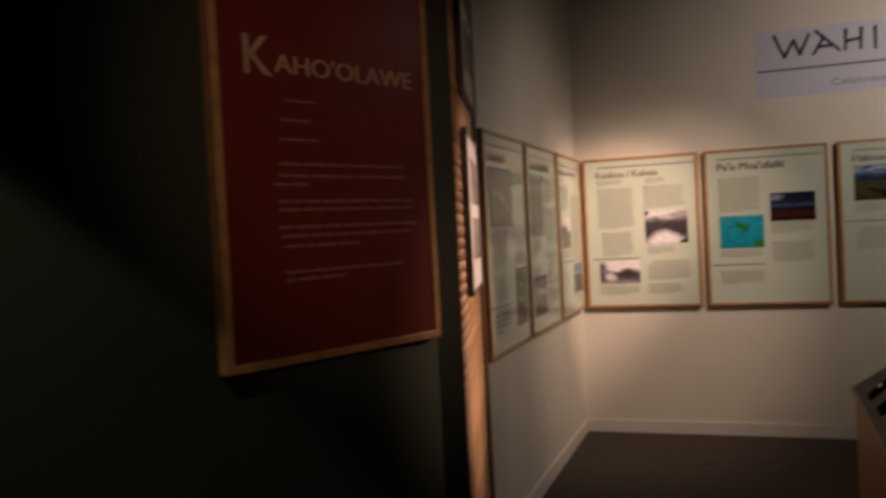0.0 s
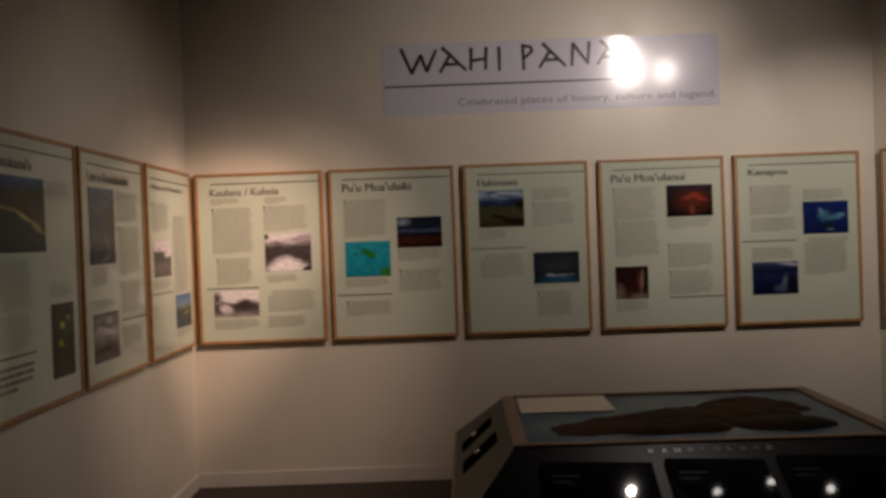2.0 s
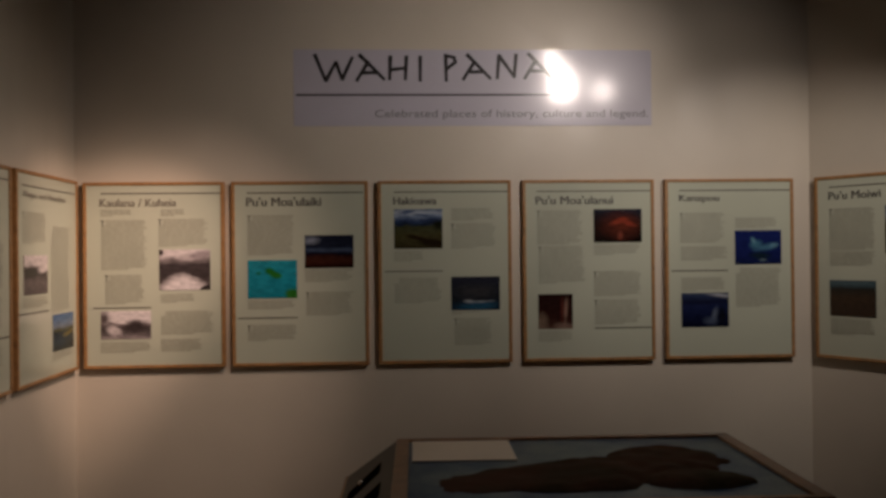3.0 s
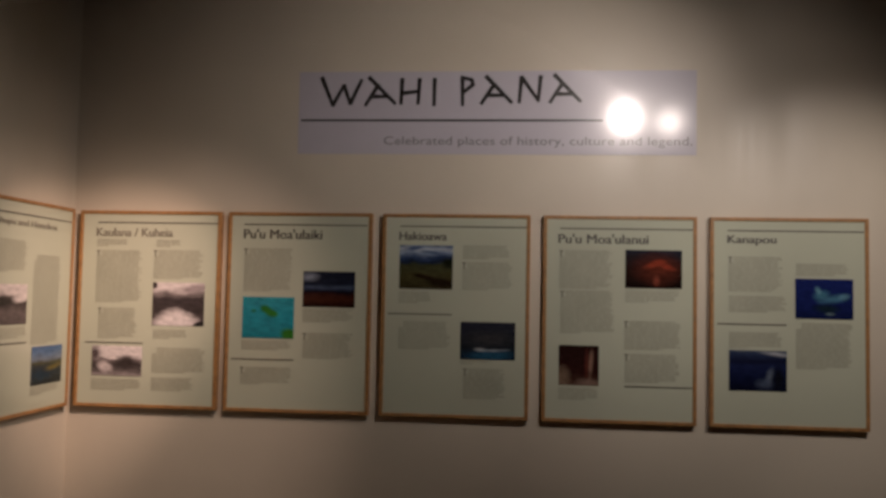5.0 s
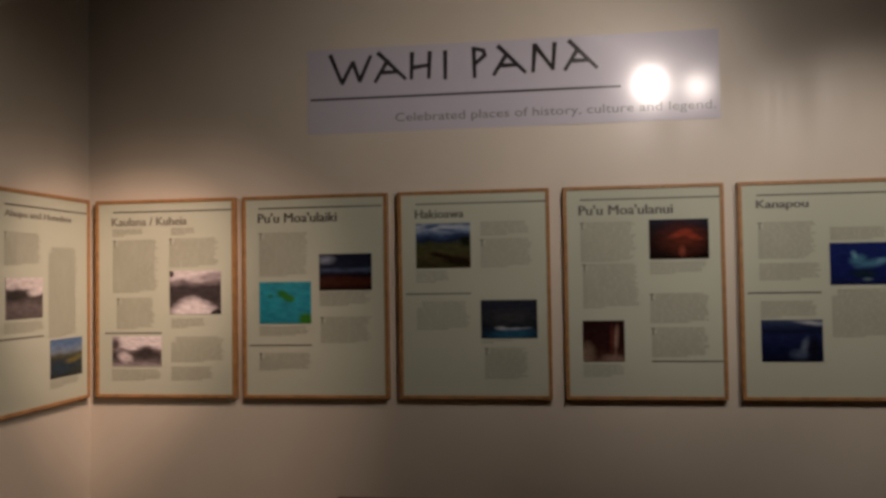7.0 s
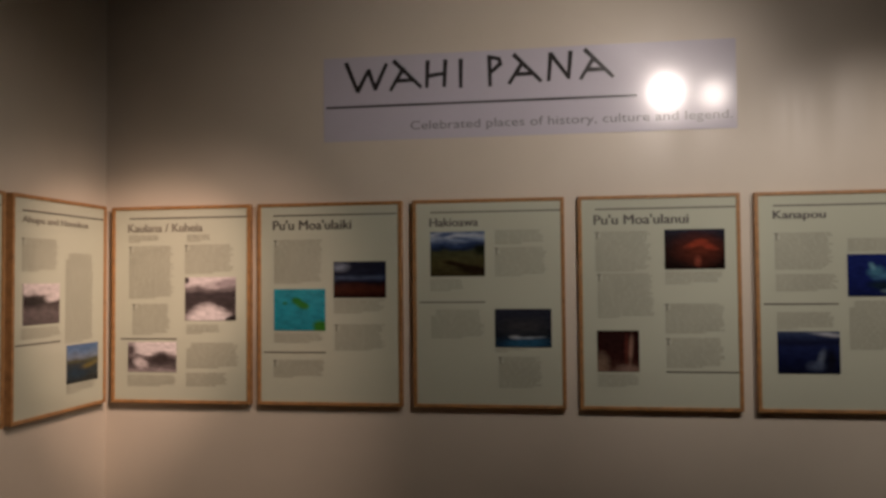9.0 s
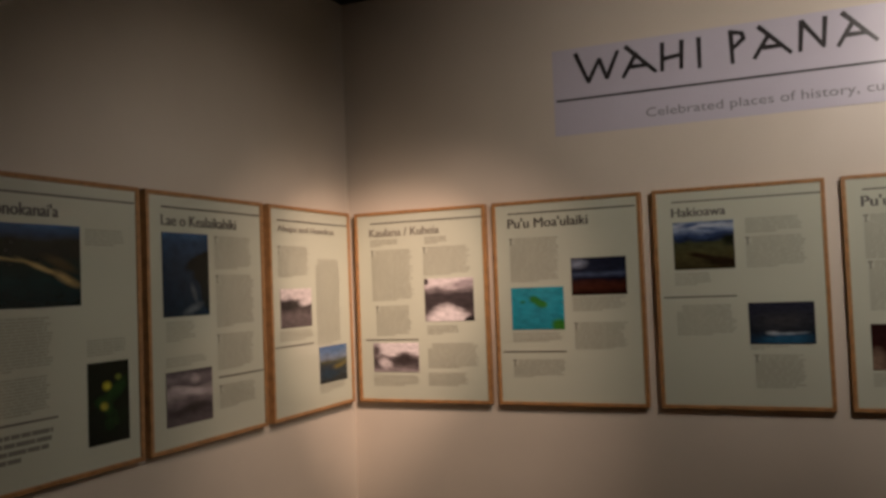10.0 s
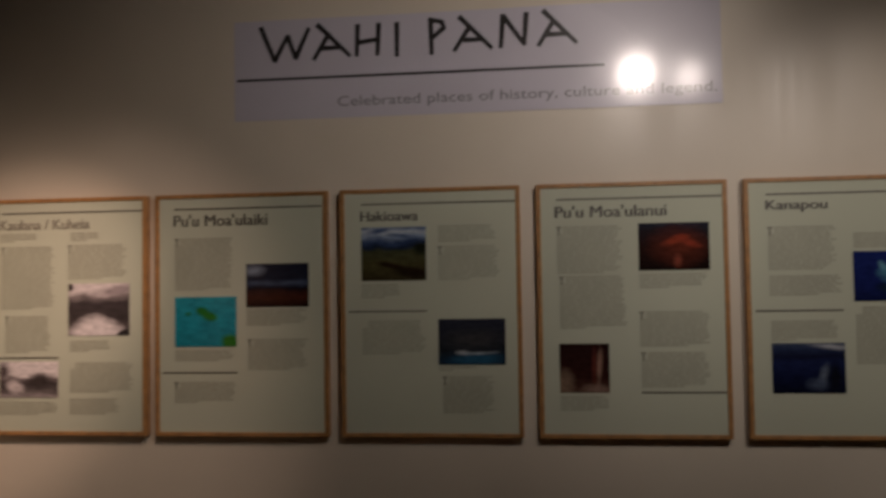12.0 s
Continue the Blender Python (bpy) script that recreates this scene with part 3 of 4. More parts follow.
def framed_panel(m, title, items, pics, label, w=PW, h=PH, board=M_BOARD, rail=RAIL, seed=1, slip=0.0, ink=M_HEADING):
    """items: kind, u0, v0, u1, v1 from the panel's upper left; m stands at the middle of the lower edge."""
    rng = random.Random(seed)
    root = thing("exhibit_panel", label, "panel", m, "framed panels of the gallery")
    x0, x1 = -w / 2, w / 2
    face = -PT + 0.006
    part("board", one_box(x0 + rail * 0.5, face, rail * 0.5, x1 - rail * 0.5, -0.001, h - rail * 0.5), board, root)
    for a in ((x0, 0, x1, rail), (x0, h - rail, x1, h)):
        part("frame_rail", one_box(a[0], -PT, a[1], a[2], 0, a[3], bevel=0.003), M_OAK, root, "orange-brown oak moulding")
    for a in ((x0, x0 + rail), (x1 - rail, x1)):
        part("frame_stile", one_box(a[0] - 0.0005, -PT - 0.0005, 0.001, a[1] + 0.0005, 0, h - 0.001, bevel=0.003), M_OAK, root, "orange-brown oak moulding")
    pics = list(pics)
    for kind, u0, v0, u1, v1 in items:
        a, b = x0 + u0 * w + slip, x0 + u1 * w + slip
        top, bottom = h * (0.995 - v0), h * (0.995 - v1)
        if kind == "r":
            mid = (top + bottom) / 2
            part("rule", one_box(a, face - 0.0015, mid - 0.0035, b, face, mid + 0.0035), M_RULE, root)
        elif kind == "h":
            for letter_bm in words(text_mesh(title, a, b, bottom, top, face - 0.0015), 0.0003):
                part("heading_letter", bolder(letter_bm), ink, root, "dark printed letter")
        elif kind == "b":
            part("bold_text", text_lines(a, bottom, b, top, face - 0.001, pitch=0.026, rng=rng), M_CAP, root, "dark bold closing lines")
        elif kind == "t":
            tall = (top - bottom) > 0.09
            part("text_block", text_lines(a, bottom, b, top, face - 0.001, rng=rng, cap=tall), M_INK, root)
            if tall and rng.random() < 0.7:
                part("drop_cap", drop_cap(a, top, face - 0.0013), M_CAP, root, "tall dark first letter")
        else:
            part("photo", picture(a, bottom, b, top, face - 0.003, 0.003), PHOTO[pics.pop(0)], root, "printed photograph")
    return root


L1 = [("r", .113, .055, .965, .057), ("h", .105, .084, .645, .127), ("t", .107, .143, .345, .184), ("t", .533, .143, .711, .183), ("t", .111, .199, .440, .470), ("t", .137, .493, .416, .652), ("t", .517, .195, .867, .349), ("P", .521, .359, .884, .577), ("t", .530, .599, .777, .650), ("r", .051, .669, .461, .671), ("P", .107, .686, .460, .837), ("t", .102, .854, .459, .910), ("t", .529, .690, .903, .817), ("t", .528, .841, .828, .913)]
L2 = [("r", .112, .056, .966, .058), ("h", .111, .080, .656, .129), ("t", .116, .179, .455, .398), ("P", .116, .422, .476, .628), ("P", .534, .289, .892, .467), ("t", .534, .477, .881, .549), ("t", .540, .598, .886, .732), ("t", .115, .641, .473, .686), ("r", .045, .733, .479, .737), ("t", .112, .773, .470, .860)]
L3 = [("r", .111, .057, .97, .057), ("h", .108, .085, .429, .126), ("P", .111, .151, .473, .367), ("t", .540, .149, .860, .219), ("t", .538, .232, .879, .374), ("t", .108, .381, .334, .443), ("r", .037, .489, .473, .493), ("t", .111, .528, .465, .671), ("P", .535, .524, .901, .706), ("t", .535, .714, .748, .737), ("t", .556, .752, .839, .898)]
L4 = [("r", .105, .059, .97, .058), ("h", .097, .084, .682, .131), ("t", .103, .165, .454, .352), ("t", .113, .362, .471, .573), ("P", .534, .159, .900, .343), ("t", .534, .357, .884, .416), ("t", .530, .503, .893, .643), ("t", .534, .661, .890, .805), ("r", .533, .815, .97, .818), ("P", .107, .626, .367, .817), ("t", .106, .831, .362, .893)]
L5 = [("r", .110, .058, .97, .060), ("h", .109, .082, .418, .130), ("t", .114, .184, .458, .356), ("t", .116, .372, .484, .450), ("r", .043, .507, .482, .505), ("t", .118, .544, .457, .620), ("P", .118, .629, .483, .819), ("P", .537, .284, .899, .473), ("t", .542, .214, .883, .277), ("t", .541, .494, .897, .711)]
W1 = [("r", .098, .065, .969, .067), ("h", .097, .090, .783, .128), ("t", .093, .187, .453, .336), ("P", .106, .388, .465, .571), ("t", .530, .246, .851, .671), ("t", .091, .586, .482, .639), ("r", .042, .658, .481, .656), ("P", .547, .682, .906, .865), ("t", .545, .875, .887, .911)]
W2 = [("r", .120, .057, .969, .055), ("h", .115, .085, .736, .128), ("P", .117, .154, .482, .481), ("t", .538, .159, .889, .300), ("t", .544, .320, .900, .541), ("t", .545, .566, .880, .715), ("t", .134, .500, .362, .583), ("t", .127, .637, .468, .680), ("P", .125, .692, .488, .900), ("r", .547, .745, .97, .741), ("t", .552, .776, .892, .88)]
W3 = [("r", .115, .055, .97, .056), ("h", .115, .085, .50, .128), ("P", .11, .153, .62, .420), ("t", .65, .16, .90, .22), ("t", .11, .451, .46, .620), ("t", .11, .637, .44, .753), ("r", .045, .777, .48, .775), ("b", .11, .806, .46, .905), ("t", .65, .54, .91, .60), ("P", .65, .619, .904, .90)]
E1 = [("r", .115, .055, .97, .056), ("h", .112, .080, .50, .125), ("t", .114, .175, .46, .400), ("t", .116, .41, .46, .49), ("P", .115, .565, .46, .76), ("t", .118, .775, .45, .86), ("P", .53, .17, .90, .42), ("t", .53, .45, .89, .70)]

Z0 = 0.8985
NORTH = [
    (0.057, 0.788, 0.011, "Kaulana / Kuheia", L1, ("shore_grey", "camp_grey"), "oak-framed cream panel with black and white shore photographs"),
    (0.886, 0.776, -0.001, "Pu'u Moa'ulaiki", L2, ("map", "dusk"), "oak-framed cream panel with turquoise map and dusk photograph"),
    (1.719, 0.770, 0.006, "Hakioawa", L3, ("meadow", "tide"), "oak-framed cream panel with meadow and tide pool photographs"),
    (2.556, 0.774, 0.003, "Pu'u Moa'ulanui", L4, ("ember", "ravine"), "oak-framed cream panel with red glow and ravine photographs"),
    (3.395, 0.770, 0.002, "Kanapou", L5, ("bay", "reef"), "oak-framed cream panel with two deep blue sea photographs"),
]
for i, (x, w, slip, title, items, pics, label) in enumerate(NORTH):
    # the panel in the corner beam gets the glare-lightened heading
    framed_panel(pose(x + w / 2, 0, Z0), title, items, pics, label, w, seed=i + 1, slip=slip, ink=M_GLARE_INK if i == 0 else M_HEADING)
WEST = [
    (-0.062, "Ahupu and Honokoa", W1, ("valley", "coast"), "oak-framed cream panel with valley and coast photographs"),
    (-0.884, "Lae o Kealaikahiki", W2, ("cliff", "surf_grey"), "oak-framed cream panel with sea cliff and surf photographs"),
    (-1.690, "Honokanai'a", W3, ("beach", "flower"), "oak-framed cream panel with beach and yellow flower photographs"),
]
for i, (y, title, items, pics, label) in enumerate(WEST):
    # likewise the side panel nearest the corner beam
    framed_panel(pose(0, y - PW / 2, Z0 + 0.004, 0, 0, 90), title, items, pics, label, seed=i + 11, ink=M_GLARE_INK if i == 0 else M_HEADING)
c = Vector((CX, 0)) + EDIR * (0.051 + PW / 2)
framed_panel(pose(c.x, c.y, Z0 + 0.002, 0, 0, -57), "Pu'u Moiwi", E1, ("plain", "scrub"), "oak-framed cream panel with brown plain photograph", seed=21)

# ---- maroon introduction panel on the dark wall ----
RW, RH = 0.765, 1.22
rang = math.degrees(math.atan2(GDIR.y, GDIR.x))
mid = (RED0 + RED1) / 2 - gn * PT
red = framed_panel(pose(mid.x, mid.y, 1.185, 0, 0, rang), "", [], [], "oak-framed maroon panel with tan lettering on dark wall", RW, RH, M_RED, 0.022)
RF = -PT + 0.0045


def red_text(body, u0, u1, z0, z1, weight=0.01):
    part("heading", bolder(text_mesh(body, u0 - RW / 2, u1 - RW / 2, z0 - 1.185, z1 - 1.185, RF), 0.004), M_GOLDINK, red, "tan printed heading")


red_text("K", 0.098, 0.180, 1.917, 2.015)
red_text("AHO'OLAWE", 0.190, 0.690, 1.928, 1.978)
rr = random.Random(5)
for u0, u1, z in ((.213, .318, 1.86), (.20, .30, 1.81), (.193, .32, 1.76)):
    part("text_line", one_box(u0 - RW / 2, RF, z - 1.188, u1 - RW / 2, RF + 0.001, z - 1.182), M_PALEINK, red)
for u0, u1, z in ((.189, .634, 1.697), (.187, .645, 1.667), (.166, .289, 1.645), (.183, .672, 1.601), (.182, .67, 1.58), (.179, .686, 1.535), (.182, .66, 1.512), (.189, .452, 1.486), (.19, .62, 1.42), (.19, .40, 1.40)):
    bm = bmesh.new()
    x = u0
    while x < u1:
        stop = min(u1, x + rr.uniform(0.03, 0.09))
        strip(bm, x - RW / 2, z - 1.185 - 0.004, stop - RW / 2, z - 1.185 + 0.004, RF)
        x = stop + 0.007
    part("text_line", bm, M_PALEINK, red)


# ---- title sheet ----
SX, SZ, SW, SH = 1.240, 2.273, 2.092, 0.443
sign = thing("title_sign", "glossy pale lavender sheet lettered in black on beige wall", "sign", pose(SX, 0, SZ))


def curl(x, z):
    """How far the loose sheet stands off the wall: its upper edge lifts past the lettering."""
    k = max(0.0, (z - 0.24) / (SH - 0.24))
    wide = math.exp(-((x - 1.40) / 0.20) ** 2)
    return 0.006 * k * k * wide + 0.0010 * (1 + math.sin(x * 5.1)) * (0.3 + z)


bm = bmesh.new()
NS, NT = 84, 20
rows = [[bm.verts.new((SW * i / NS, -0.004 - curl(SW * i / NS, SH * j / NT), SH * j / NT)) for j in range(NT + 1)] for i in range(NS + 1)]
for i in range(NS):
    for j in range(NT):
        bm.faces.new((rows[i][j], rows[i + 1][j], rows[i + 1][j + 1], rows[i][j + 1]))
g = bmesh.ops.extrude_face_region(bm, geom=list(bm.faces))
bmesh.ops.translate(bm, verts=[v for v in g["geom"] if isinstance(v, bmesh.types.BMVert)], vec=(0, 0.0025, 0))
bmesh.ops.recalc_face_normals(bm, faces=bm.faces)
part("sheet", bm, M_SIGN, sign, smooth=True)


def lay_on_sheet(bm):
    bmesh.ops.subdivide_edges(bm, edges=[e for e in bm.edges if e.calc_length() > 0.03], cuts=3, use_grid_fill=True)
    for v in bm.verts:
        v.co.y -= curl(v.co.x, v.co.z) + 0.0004
    return bm


U = 0.001405
LETTERS = {
    "W": [((118, 98), (162, 206)), ((162, 206), (204, 128)), ((204, 128), (229, 200)), ((229, 200), (272, 108))],
    "A": [((300, 98), (402, 199)), ((337, 126), (288, 206)), ((312, 172), (372, 172))],
    "H": [((428, 104), (424, 200)), ((494, 104), (489, 200)), ((427, 160), (491, 152))],
    "I": [((551, 104), (550, 206))],
    "P": [((656, 98), (658, 206)), ((652, 100), (690, 108)), ((690, 108), (697, 126)), ((697, 126), (662, 156))],
    "A.": [((745, 96), (842, 196)), ((778, 124), (728, 200)), ((758, 168), (816, 168))],
    "N": [((878, 98), (870, 196)), ((878, 100), (942, 190)), ((949, 96), (941, 190))],
    "A..": [((1000, 92), (1097, 192)), ((1032, 120), (984, 196)), ((1012, 164), (1070, 164))],
}
for key, strokes in LETTERS.items():
    bm = bmesh.new()
    for k, ((ax, ay), (bx, by)) in enumerate(strokes):
        a, b = Vector(((ax - 30) * U, 0, SH - (ay - 76) * U)), Vector(((bx - 30) * U, 0, SH - (by - 76) * U))
        d = (b - a).normalized()
        s = Vector((d.z, 0, -d.x))
        y = Vector((0, -0.0052 - 0.0002 * k, 0))
        h0, h1 = 0.0115, 0.009
        quad(bm, [a - d * 0.004 - s * h0 + y, b + d * 0.004 - s * h1 + y, b + d * 0.004 + s * h1 + y, a - d * 0.004 + s * h0 + y], uv=False)
    part("letter", lay_on_sheet(bm), M_BLACKINK, sign, "black brush-like capital letter")
bm = bmesh.new()
for i in range(50):
    strip(bm, 0.014 + 1.60 * i / 50, SH - 0.2685, 0.014 + 1.60 * (i + 1) / 50, SH - 0.2575, -0.0052)
bmesh.ops.remove_doubles(bm, verts=bm.verts, dist=0.0001)
part("rule", lay_on_sheet(bm), M_BLACKINK, sign)
for word_bm in words(text_mesh("Celebrated places of history, culture and legend.", 0.466, 2.070, 0.036, 0.094, -0.0052, 0.0), 0.014):
    part("subtitle_word", lay_on_sheet(word_bm), M_SUBINK, sign, "pale grey small lettering")

# ---- photographs on the slatted face ----


def photo_mount(s0, s1, z0, z1, cells, label, mat):
    c = Vector(WEDGE) + wd * (s0 + s1) / 2 + wn * 0.013
    w, h = s1 - s0, z1 - z0
    root = thing("photo_mount", label, "framed photos", pose(c.x, c.y, z0, 0, 0, wang), "photo mounts on the slatted wall")
    part("mount", one_box(-w / 2 + 0.008, -0.012, 0.008, w / 2 - 0.008, -0.001, h - 0.008), M_MAT, root)
    for a in ((-w / 2, 0, w / 2, 0.01), (-w / 2, h - 0.01, w / 2, h), (-w / 2, 0.01, -w / 2 + 0.01, h - 0.01), (w / 2 - 0.01, 0.01, w / 2, h - 0.01)):
        part("frame_rail", one_box(a[0], -0.018, a[1], a[2], 0, a[3], bevel=0.002), M_BLACKFRAME, root, "thin black frame moulding")
    for u0, v0, u1, v1 in cells:
        part("photo", picture(-w / 2 + u0 * w, h * (1 - v1), -w / 2 + u1 * w, h * (1 - v0), -0.015, 0.003), PHOTO[mat], root, "faded black and white print")
    return root


CELLS = [(.34, .15, .585, .44), (.68, .15, .92, .44), (.34, .53, .585, .80), (.68, .53, .92, .80)]
photo_mount(0.225, 0.935, 1.278, 1.852, CELLS, "white mount with four faded portraits on wood slats", "portrait")
photo_mount(0.225, 0.945, 1.985, 2.60, CELLS, "white mount with four dark portraits on wood slats", "mono_dark")

# ---- island relief table ----
TX0, TX1, TY0, TY1, TZ = 1.80, 3.11, -2.497, -1.605, 0.80
OX0, OX1, OY0, OY1, OZ = 1.59, 3.32, -2.832, -1.40, 0.605
table = thing("relief_table", "charcoal display table with painted island relief map", "display table", pose((TX0 + TX1) / 2 + 0.008, (TY0 + TY1) / 2, 0, 0, 0, -1.2))
tc = Vector(((TX0 + TX1) / 2, (TY0 + TY1) / 2, 0))


def local(bm):
    bmesh.ops.translate(bm, verts=bm.verts, vec=-tc)
    return bm


def slab(pts, depth):
    """A flat panel of four corners with thickness behind it."""
    p = [Vector(q) for q in pts]
    n = (p[1] - p[0]).cross(p[3] - p[0]).normalized()
    bm = bmesh.new()
    f = [bm.verts.new(q) for q in p]
    b = [bm.verts.new(q - n * depth) for q in p]
    bm.faces.new(f)
    bm.faces.new(b[::-1])
    for i in range(4):
        j = (i + 1) % 4
        bm.faces.new((f[j], f[i], b[i], b[j]))
    return bm


part("base", local(one_box(OX0 + 0.012, OY0 + 0.012, 0.0, OX1 - 0.012, OY1 - 0.012, OZ - 0.012, bevel=0.004)), M_TABLEWOOD, table, "dark brown wooden base")
part("bed", local(one_box(TX0 + 0.02, TY0 + 0.02, OZ, TX1 - 0.02, TY1 - 0.02, TZ - 0.022)), M_CASE, table)
A, B, C, D = (TX0, TY0), (TX1, TY0), (TX1, TY1), (TX0, TY1)
a, b, c_, d_ = (OX0, OY0), (OX1, OY0), (OX1, OY1), (OX0, OY1)
ZT = TZ - 0.004
sides = [("front_panel", a, b, B, A, M_CASE), ("side_panel", b, c_, C, B, M_CASESIDE), ("back_panel", c_, d_, D, C, M_CASESIDE), ("side_panel", d_, a, A, D, M_CASESIDE)]
front = None
for n, p, q, r, s, mat in sides:
    last = part(n, local(slab([(*p, OZ), (*q, OZ), (*r, ZT), (*s, ZT)], 0.012)), mat, table, "sloping laminate panel")
    front = last if n == "front_panel" else front
# wooden edge along the foot of each slope
for p, q in ((a, b), (b, c_), (c_, d_), (d_, a)):
    lo = (min(p[0], q[0]) - 0.006, min(p[1], q[1]) - 0.006, OZ - 0.02)
    hi = (max(p[0], q[0]) + 0.006, max(p[1], q[1]) + 0.006, OZ + 0.004)
    part("edge_strip", local(one_box(*lo, *hi, bevel=0.003)), M_TABLEWOOD, table, "walnut edging")
RIM = 0.05
for x0, y0, x1, y1 in ((TX0, TY0, TX1, TY0 + 0.03), (TX0, TY1 - 0.03, TX1, TY1), (TX0, TY0 + 0.03, TX0 + RIM, TY1 - 0.03), (TX1 - RIM, TY0 + 0.03, TX1, TY1 - 0.03)):
    part("rim", local(one_box(x0, y0, TZ - 0.02, x1, y1, TZ + 0.006, bevel=0.004)), M_TABLEWOOD, table, "walnut rim")
part("sea", local(one_box(TX0 + RIM, TY0 + 0.03, TZ - 0.018, TX1 - RIM, TY1 - 0.03, TZ - 0.004)), M_SEA, table, "painted blue sea board")
part("label_card", local(one_box(1.862, -1.955, TZ - 0.004, 2.234, -1.645, TZ + 0.002, bevel=0.001)), M_CARD, table, "plain cream label card")


def land(x, y):
    """How far inside the island's outline a place lies."""
    best = -1.0
    for cx, cy, rx, ry, turn in ((2.45, -2.14, .54, .17, 14), (2.75, -1.97, .20, .16, 0), (2.78, -2.27, .18, .10, 0), (2.32, -2.27, .28, .10, -4)):
        c, d = math.cos(radians(turn)), math.sin(radians(turn))
        u, v = (x - cx) * c + (y - cy) * d, (y - cy) * c - (x - cx) * d
        best = max(best, 1 - math.hypot(u / rx, v / ry))
    return best + 0.10 * noise.noise((x * 7, y * 7, 3.1)) + 0.07 * noise.noise((x * 19, y * 19, 7.7))


bm = bmesh.new()
NX, NY = 110, 74
grid = {}
for i in range(NX + 1):
    for j in range(NY + 1):
        x, y = 1.88 + 1.14 * i / NX, -2.46 + 0.77 * j / NY
        k = land(x, y)
        z = -0.012 if k < 0 else max(0.25, min(1, (x - 1.95) / 0.5)) * min(0.024, 0.045 * k ** 0.6) + 0.008 * max(0, min(1, k * 4)) * noise.noise((x * 12, y * 12, 1.0))
        grid[i, j] = bm.verts.new((x, y, TZ - 0.004 + z))
for i in range(NX):
    for j in range(NY):
        vs = (grid[i, j], grid[i + 1, j], grid[i + 1, j + 1], grid[i, j + 1])
        if max(v.co.z for v in vs) > TZ - 0.006:
            bm.faces.new(vs)
bmesh.ops.delete(bm, geom=[v for v in bm.verts if not v.link_faces], context="VERTS")
part("island_relief", local(bm), M_LAND, table, "dark reddish-brown sculpted island", smooth=True)

# what the sloping front carries: lettering, three dark picture bays
fo, fi = Vector((0, OY0, OZ)), Vector((0, TY0, ZT))
up = (fi - fo).normalized()
out = Vector((0, -up.z, up.y))


def on_front(x, s, lift):
    return Vector((x, 0, 0)) + fi - up * s + out * lift


def front_plate(x0, x1, s0, s1, lift, depth, lean=0.0):
    p = [on_front(x0, s1, lift), on_front(x1, s1, lift + lean), on_front(x1, s0, lift + lean), on_front(x0, s0, lift)]
    bm = slab(p, depth)
    layer = bm.loops.layers.uv.verify()
    bm.faces.ensure_lookup_table()
    for loop, cuv in zip(bm.faces[0].loops, ((0, 0), (1, 0), (1, 1), (0, 1))):
        loop[layer].uv = cuv
    return local(bm)


for x0, x1 in ((1.88, 2.239), (2.28, 2.60), (2.637, 2.99)):
    bay = part("picture_bay", front_plate(x0, x1, 0.085, 0.31, 0.021, 0.020, -0.017), PHOTO["case"], table, "glossy black picture pane")
    for k in range(2):
        part("caption", front_plate(x0 + 0.03, x0 + 0.12 - 0.03 * k, 0.145 + 0.026 * k, 0.150 + 0.026 * k, 0.0205, 0.001, -0.0035), M_CAPTION, bay)
word = "KAHO'OLAWE"
for k, ch in enumerate(word):
    x = 2.248 + 0.385 * k / (len(word) - 1)
    bm = text_mesh(ch, -0.004 if ch == "'" else -0.009, 0.0 if ch == "'" else 0.009, 0.010 if ch == "'" else -0.001, 0.018, 0, 0.01)
    for v in bm.verts:
        v.co = on_front(x + v.co.x, 0.042 - v.co.z, 0.004)
    part("letter", local(bm), M_LETTER, front, "small pale raised capital")
# two dark slots with small glossy studs on the sloping side
so, si = Vector((OX0, 0, OZ)), Vector((TX0, 0, ZT))
sup = (si - so).normalized()
sout = Vector((-sup.z, 0, sup.x))
for s0, s1, y0, y1 in ((0.045, 0.21, -1.89, -1.75), (0.05, 0.225, -2.22, -2.06)):
    p = [so + sup * s0 + Vector((0, y1, 0)), so + sup * s0 + Vector((0, y0, 0)), so + sup * s1 + Vector((0, y0, 0)), so + sup * s1 + Vector((0, y1, 0))]
    part("slot", local(slab([q + sout * 0.003 for q in p], 0.003)), M_GLASS, last, "narrow black slot")
    bm = bmesh.new()
    bmesh.ops.create_uvsphere(bm, u_segments=14, v_segments=8, radius=0.012, matrix=Matrix.Translation(so + sup * (s0 * 0.55 + s1 * 0.45) + sout * 0.006 + Vector((0, (y0 + y1) / 2, 0))))
    part("stud", local(bm), M_CHROME, last, "small polished metal stud", smooth=True)


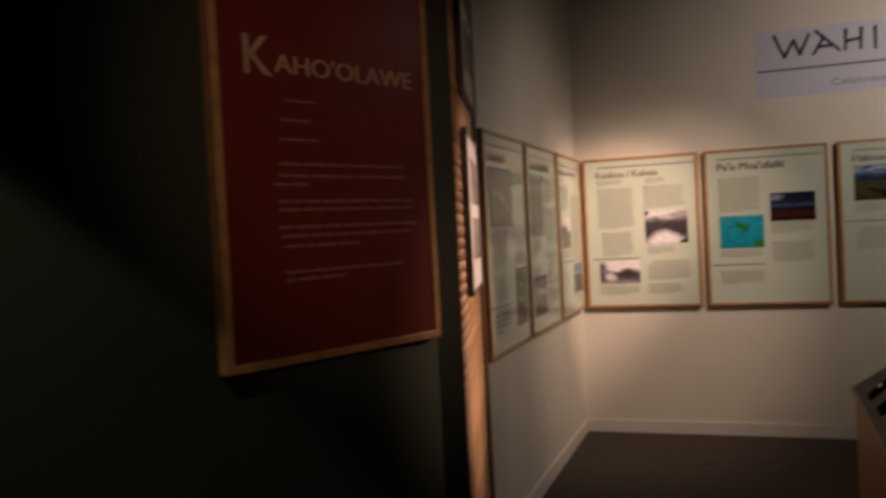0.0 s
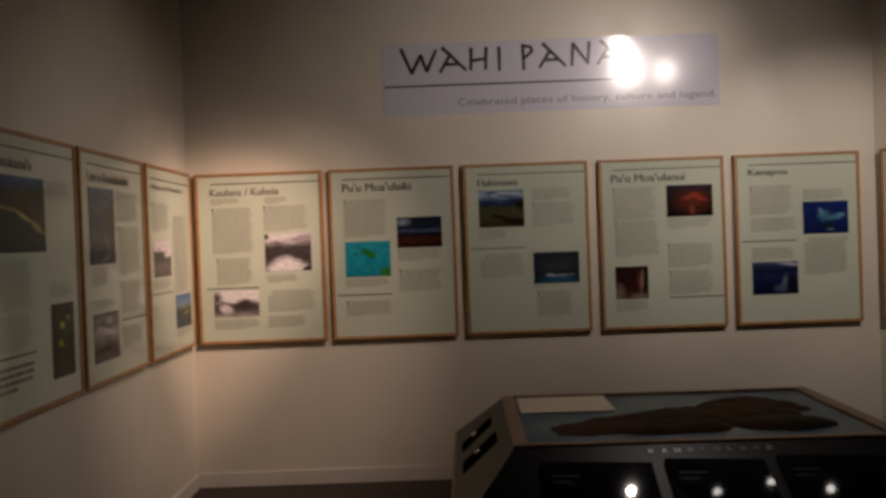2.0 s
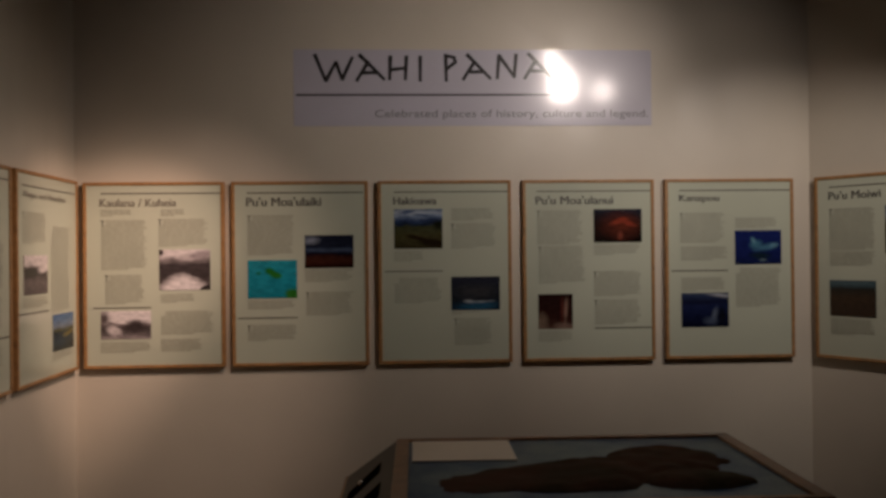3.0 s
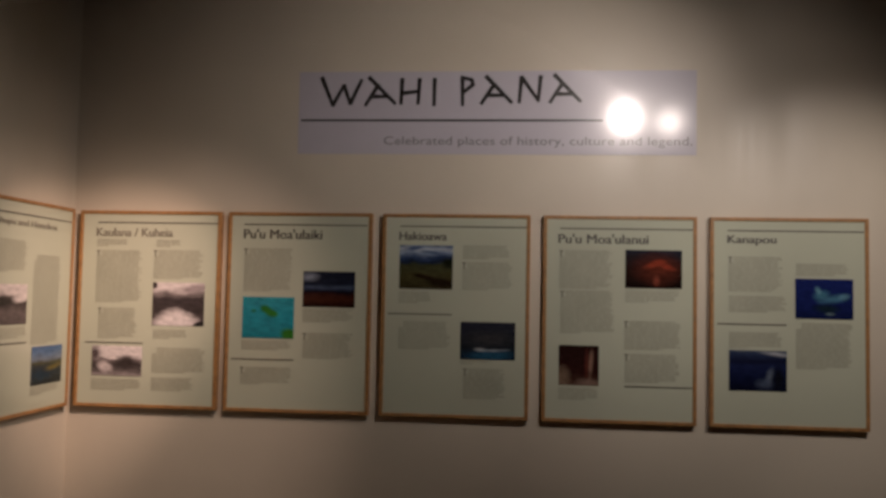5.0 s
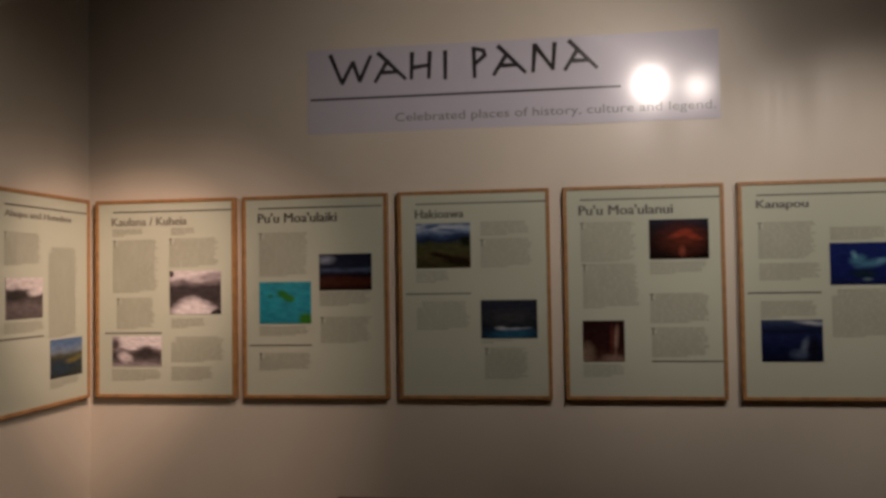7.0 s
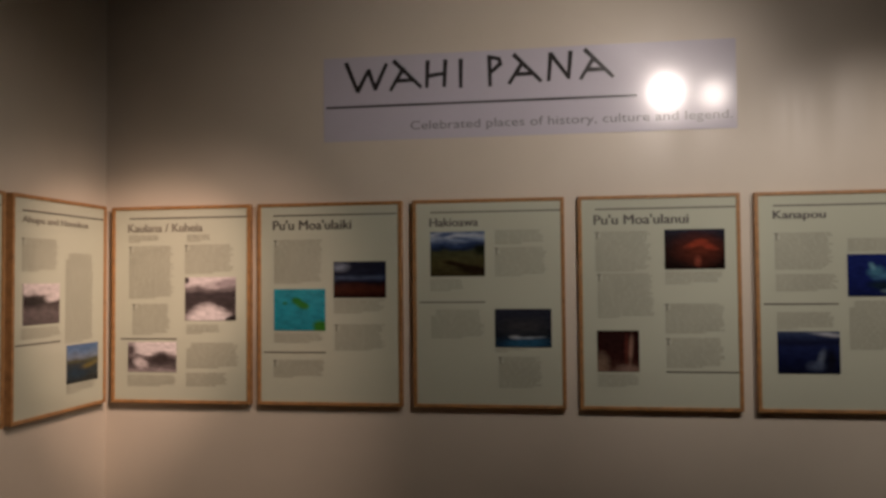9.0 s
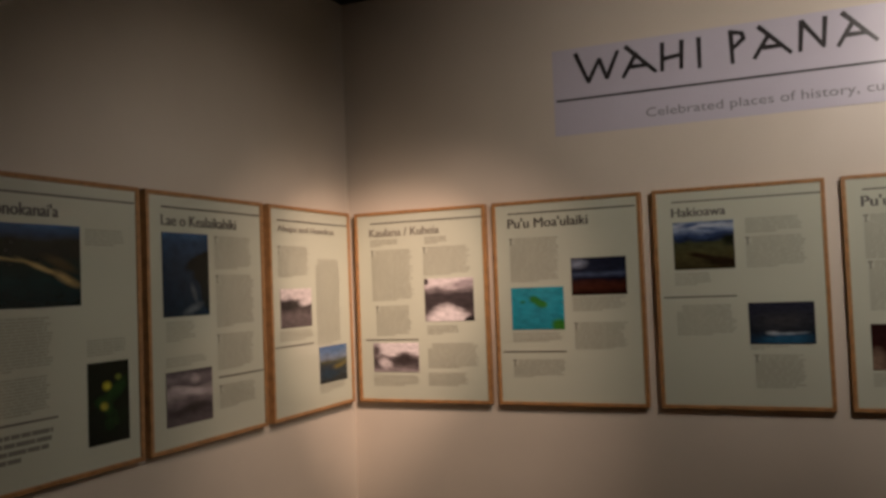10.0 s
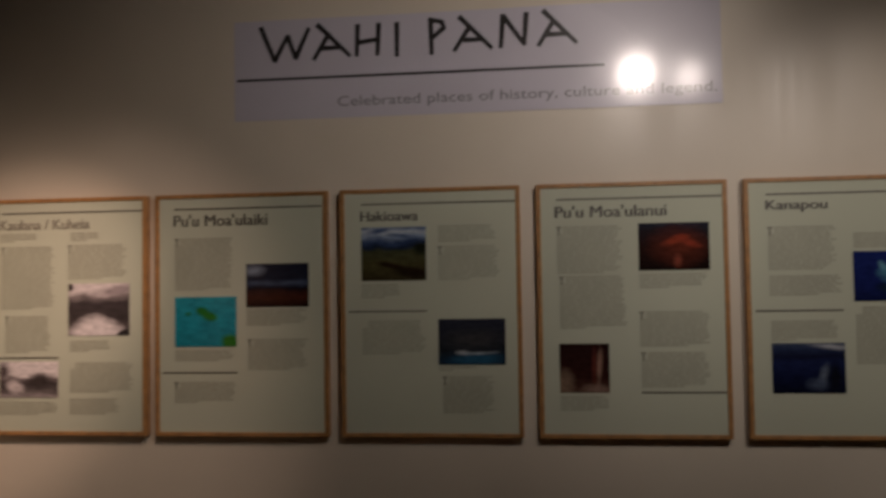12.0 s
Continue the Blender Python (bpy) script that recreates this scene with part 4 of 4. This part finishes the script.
# ---- track lights ----
def cylinder(bm, p, q, r0, r1, seg=20):
    p, q = Vector(p), Vector(q)
    m = Matrix.Translation((p + q) / 2) @ (q - p).to_track_quat("Z", "Y").to_matrix().to_4x4()
    bmesh.ops.create_cone(bm, cap_ends=True, segments=seg, radius1=r0, radius2=r1, depth=(q - p).length, matrix=m)
    return bm


track = thing("light_track", "black ceiling lighting track", "track", pose(3.3, TRACK_Y, TOP))
part("rail", one_box(-1.2, -0.018, -0.035, 1.2, 0.018, -0.001, bevel=0.003), M_METAL, track)
# every head gets a housing, the added unseen ones too
for n, eye, target, *_, bulb in HEADS:
    e = Vector(eye)
    way = (Vector(target) - e).normalized()
    root = thing("track_light", "black spotlight head hanging from the ceiling", "spotlight", pose(e.x, e.y, TOP), "track spotlights")
    o = e - Vector((e.x, e.y, TOP))
    part("stem", cylinder(bmesh.new(), o - way * 0.09 + Vector((0, 0, 0.04)), (0, 0, -0.002), 0.008, 0.008, 12), M_METAL, root)
    can = part("can", cylinder(bmesh.new(), o - way * 0.16, o - way * 0.006, 0.045, 0.055), M_METAL, root)
    if bulb:
        bm = bmesh.new()
        bmesh.ops.create_uvsphere(bm, u_segments=16, v_segments=10, radius=0.023, matrix=Matrix.Translation(o))
        part("lens", bm, M_LENS, can, "glowing domed lens", smooth=True)
    else:
        part("lens", cylinder(bmesh.new(), o - way * 0.006, o, 0.044, 0.044), M_METAL, can, "recessed lens")

# ---- wood slats of the partition face, last ----
PITCH = 0.038
bm = bmesh.new()
prof = [(0.0, -0.0188), (0.0032, -0.0165), (0.0058, -0.0085), (0.0066, 0.0), (0.0058, 0.0085), (0.0032, 0.0165), (0.0, 0.0188)]
ends = []
for x in (0.02, wlen - 0.02):
    ends.append([bm.verts.new((x, -y, z)) for y, z in prof])
for k in range(len(prof) - 1):
    bm.faces.new((ends[0][k], ends[1][k], ends[1][k + 1], ends[0][k + 1]))
bm.faces.new(ends[0])
bm.faces.new(ends[1][::-1])
bmesh.ops.recalc_face_normals(bm, faces=bm.faces)
slat = bpy.data.meshes.new("slat")
bm.to_mesh(slat)
bm.free()
slat.materials.append(M_SLAT)
slat.shade_smooth()
for k in range(int(TOP / PITCH)):
    ob = new("slat", slat)
    ob.matrix_world = pose(WEDGE[0], WEDGE[1], 0.019 + PITCH * k, 0, 0, wang)
    ob.parent = core
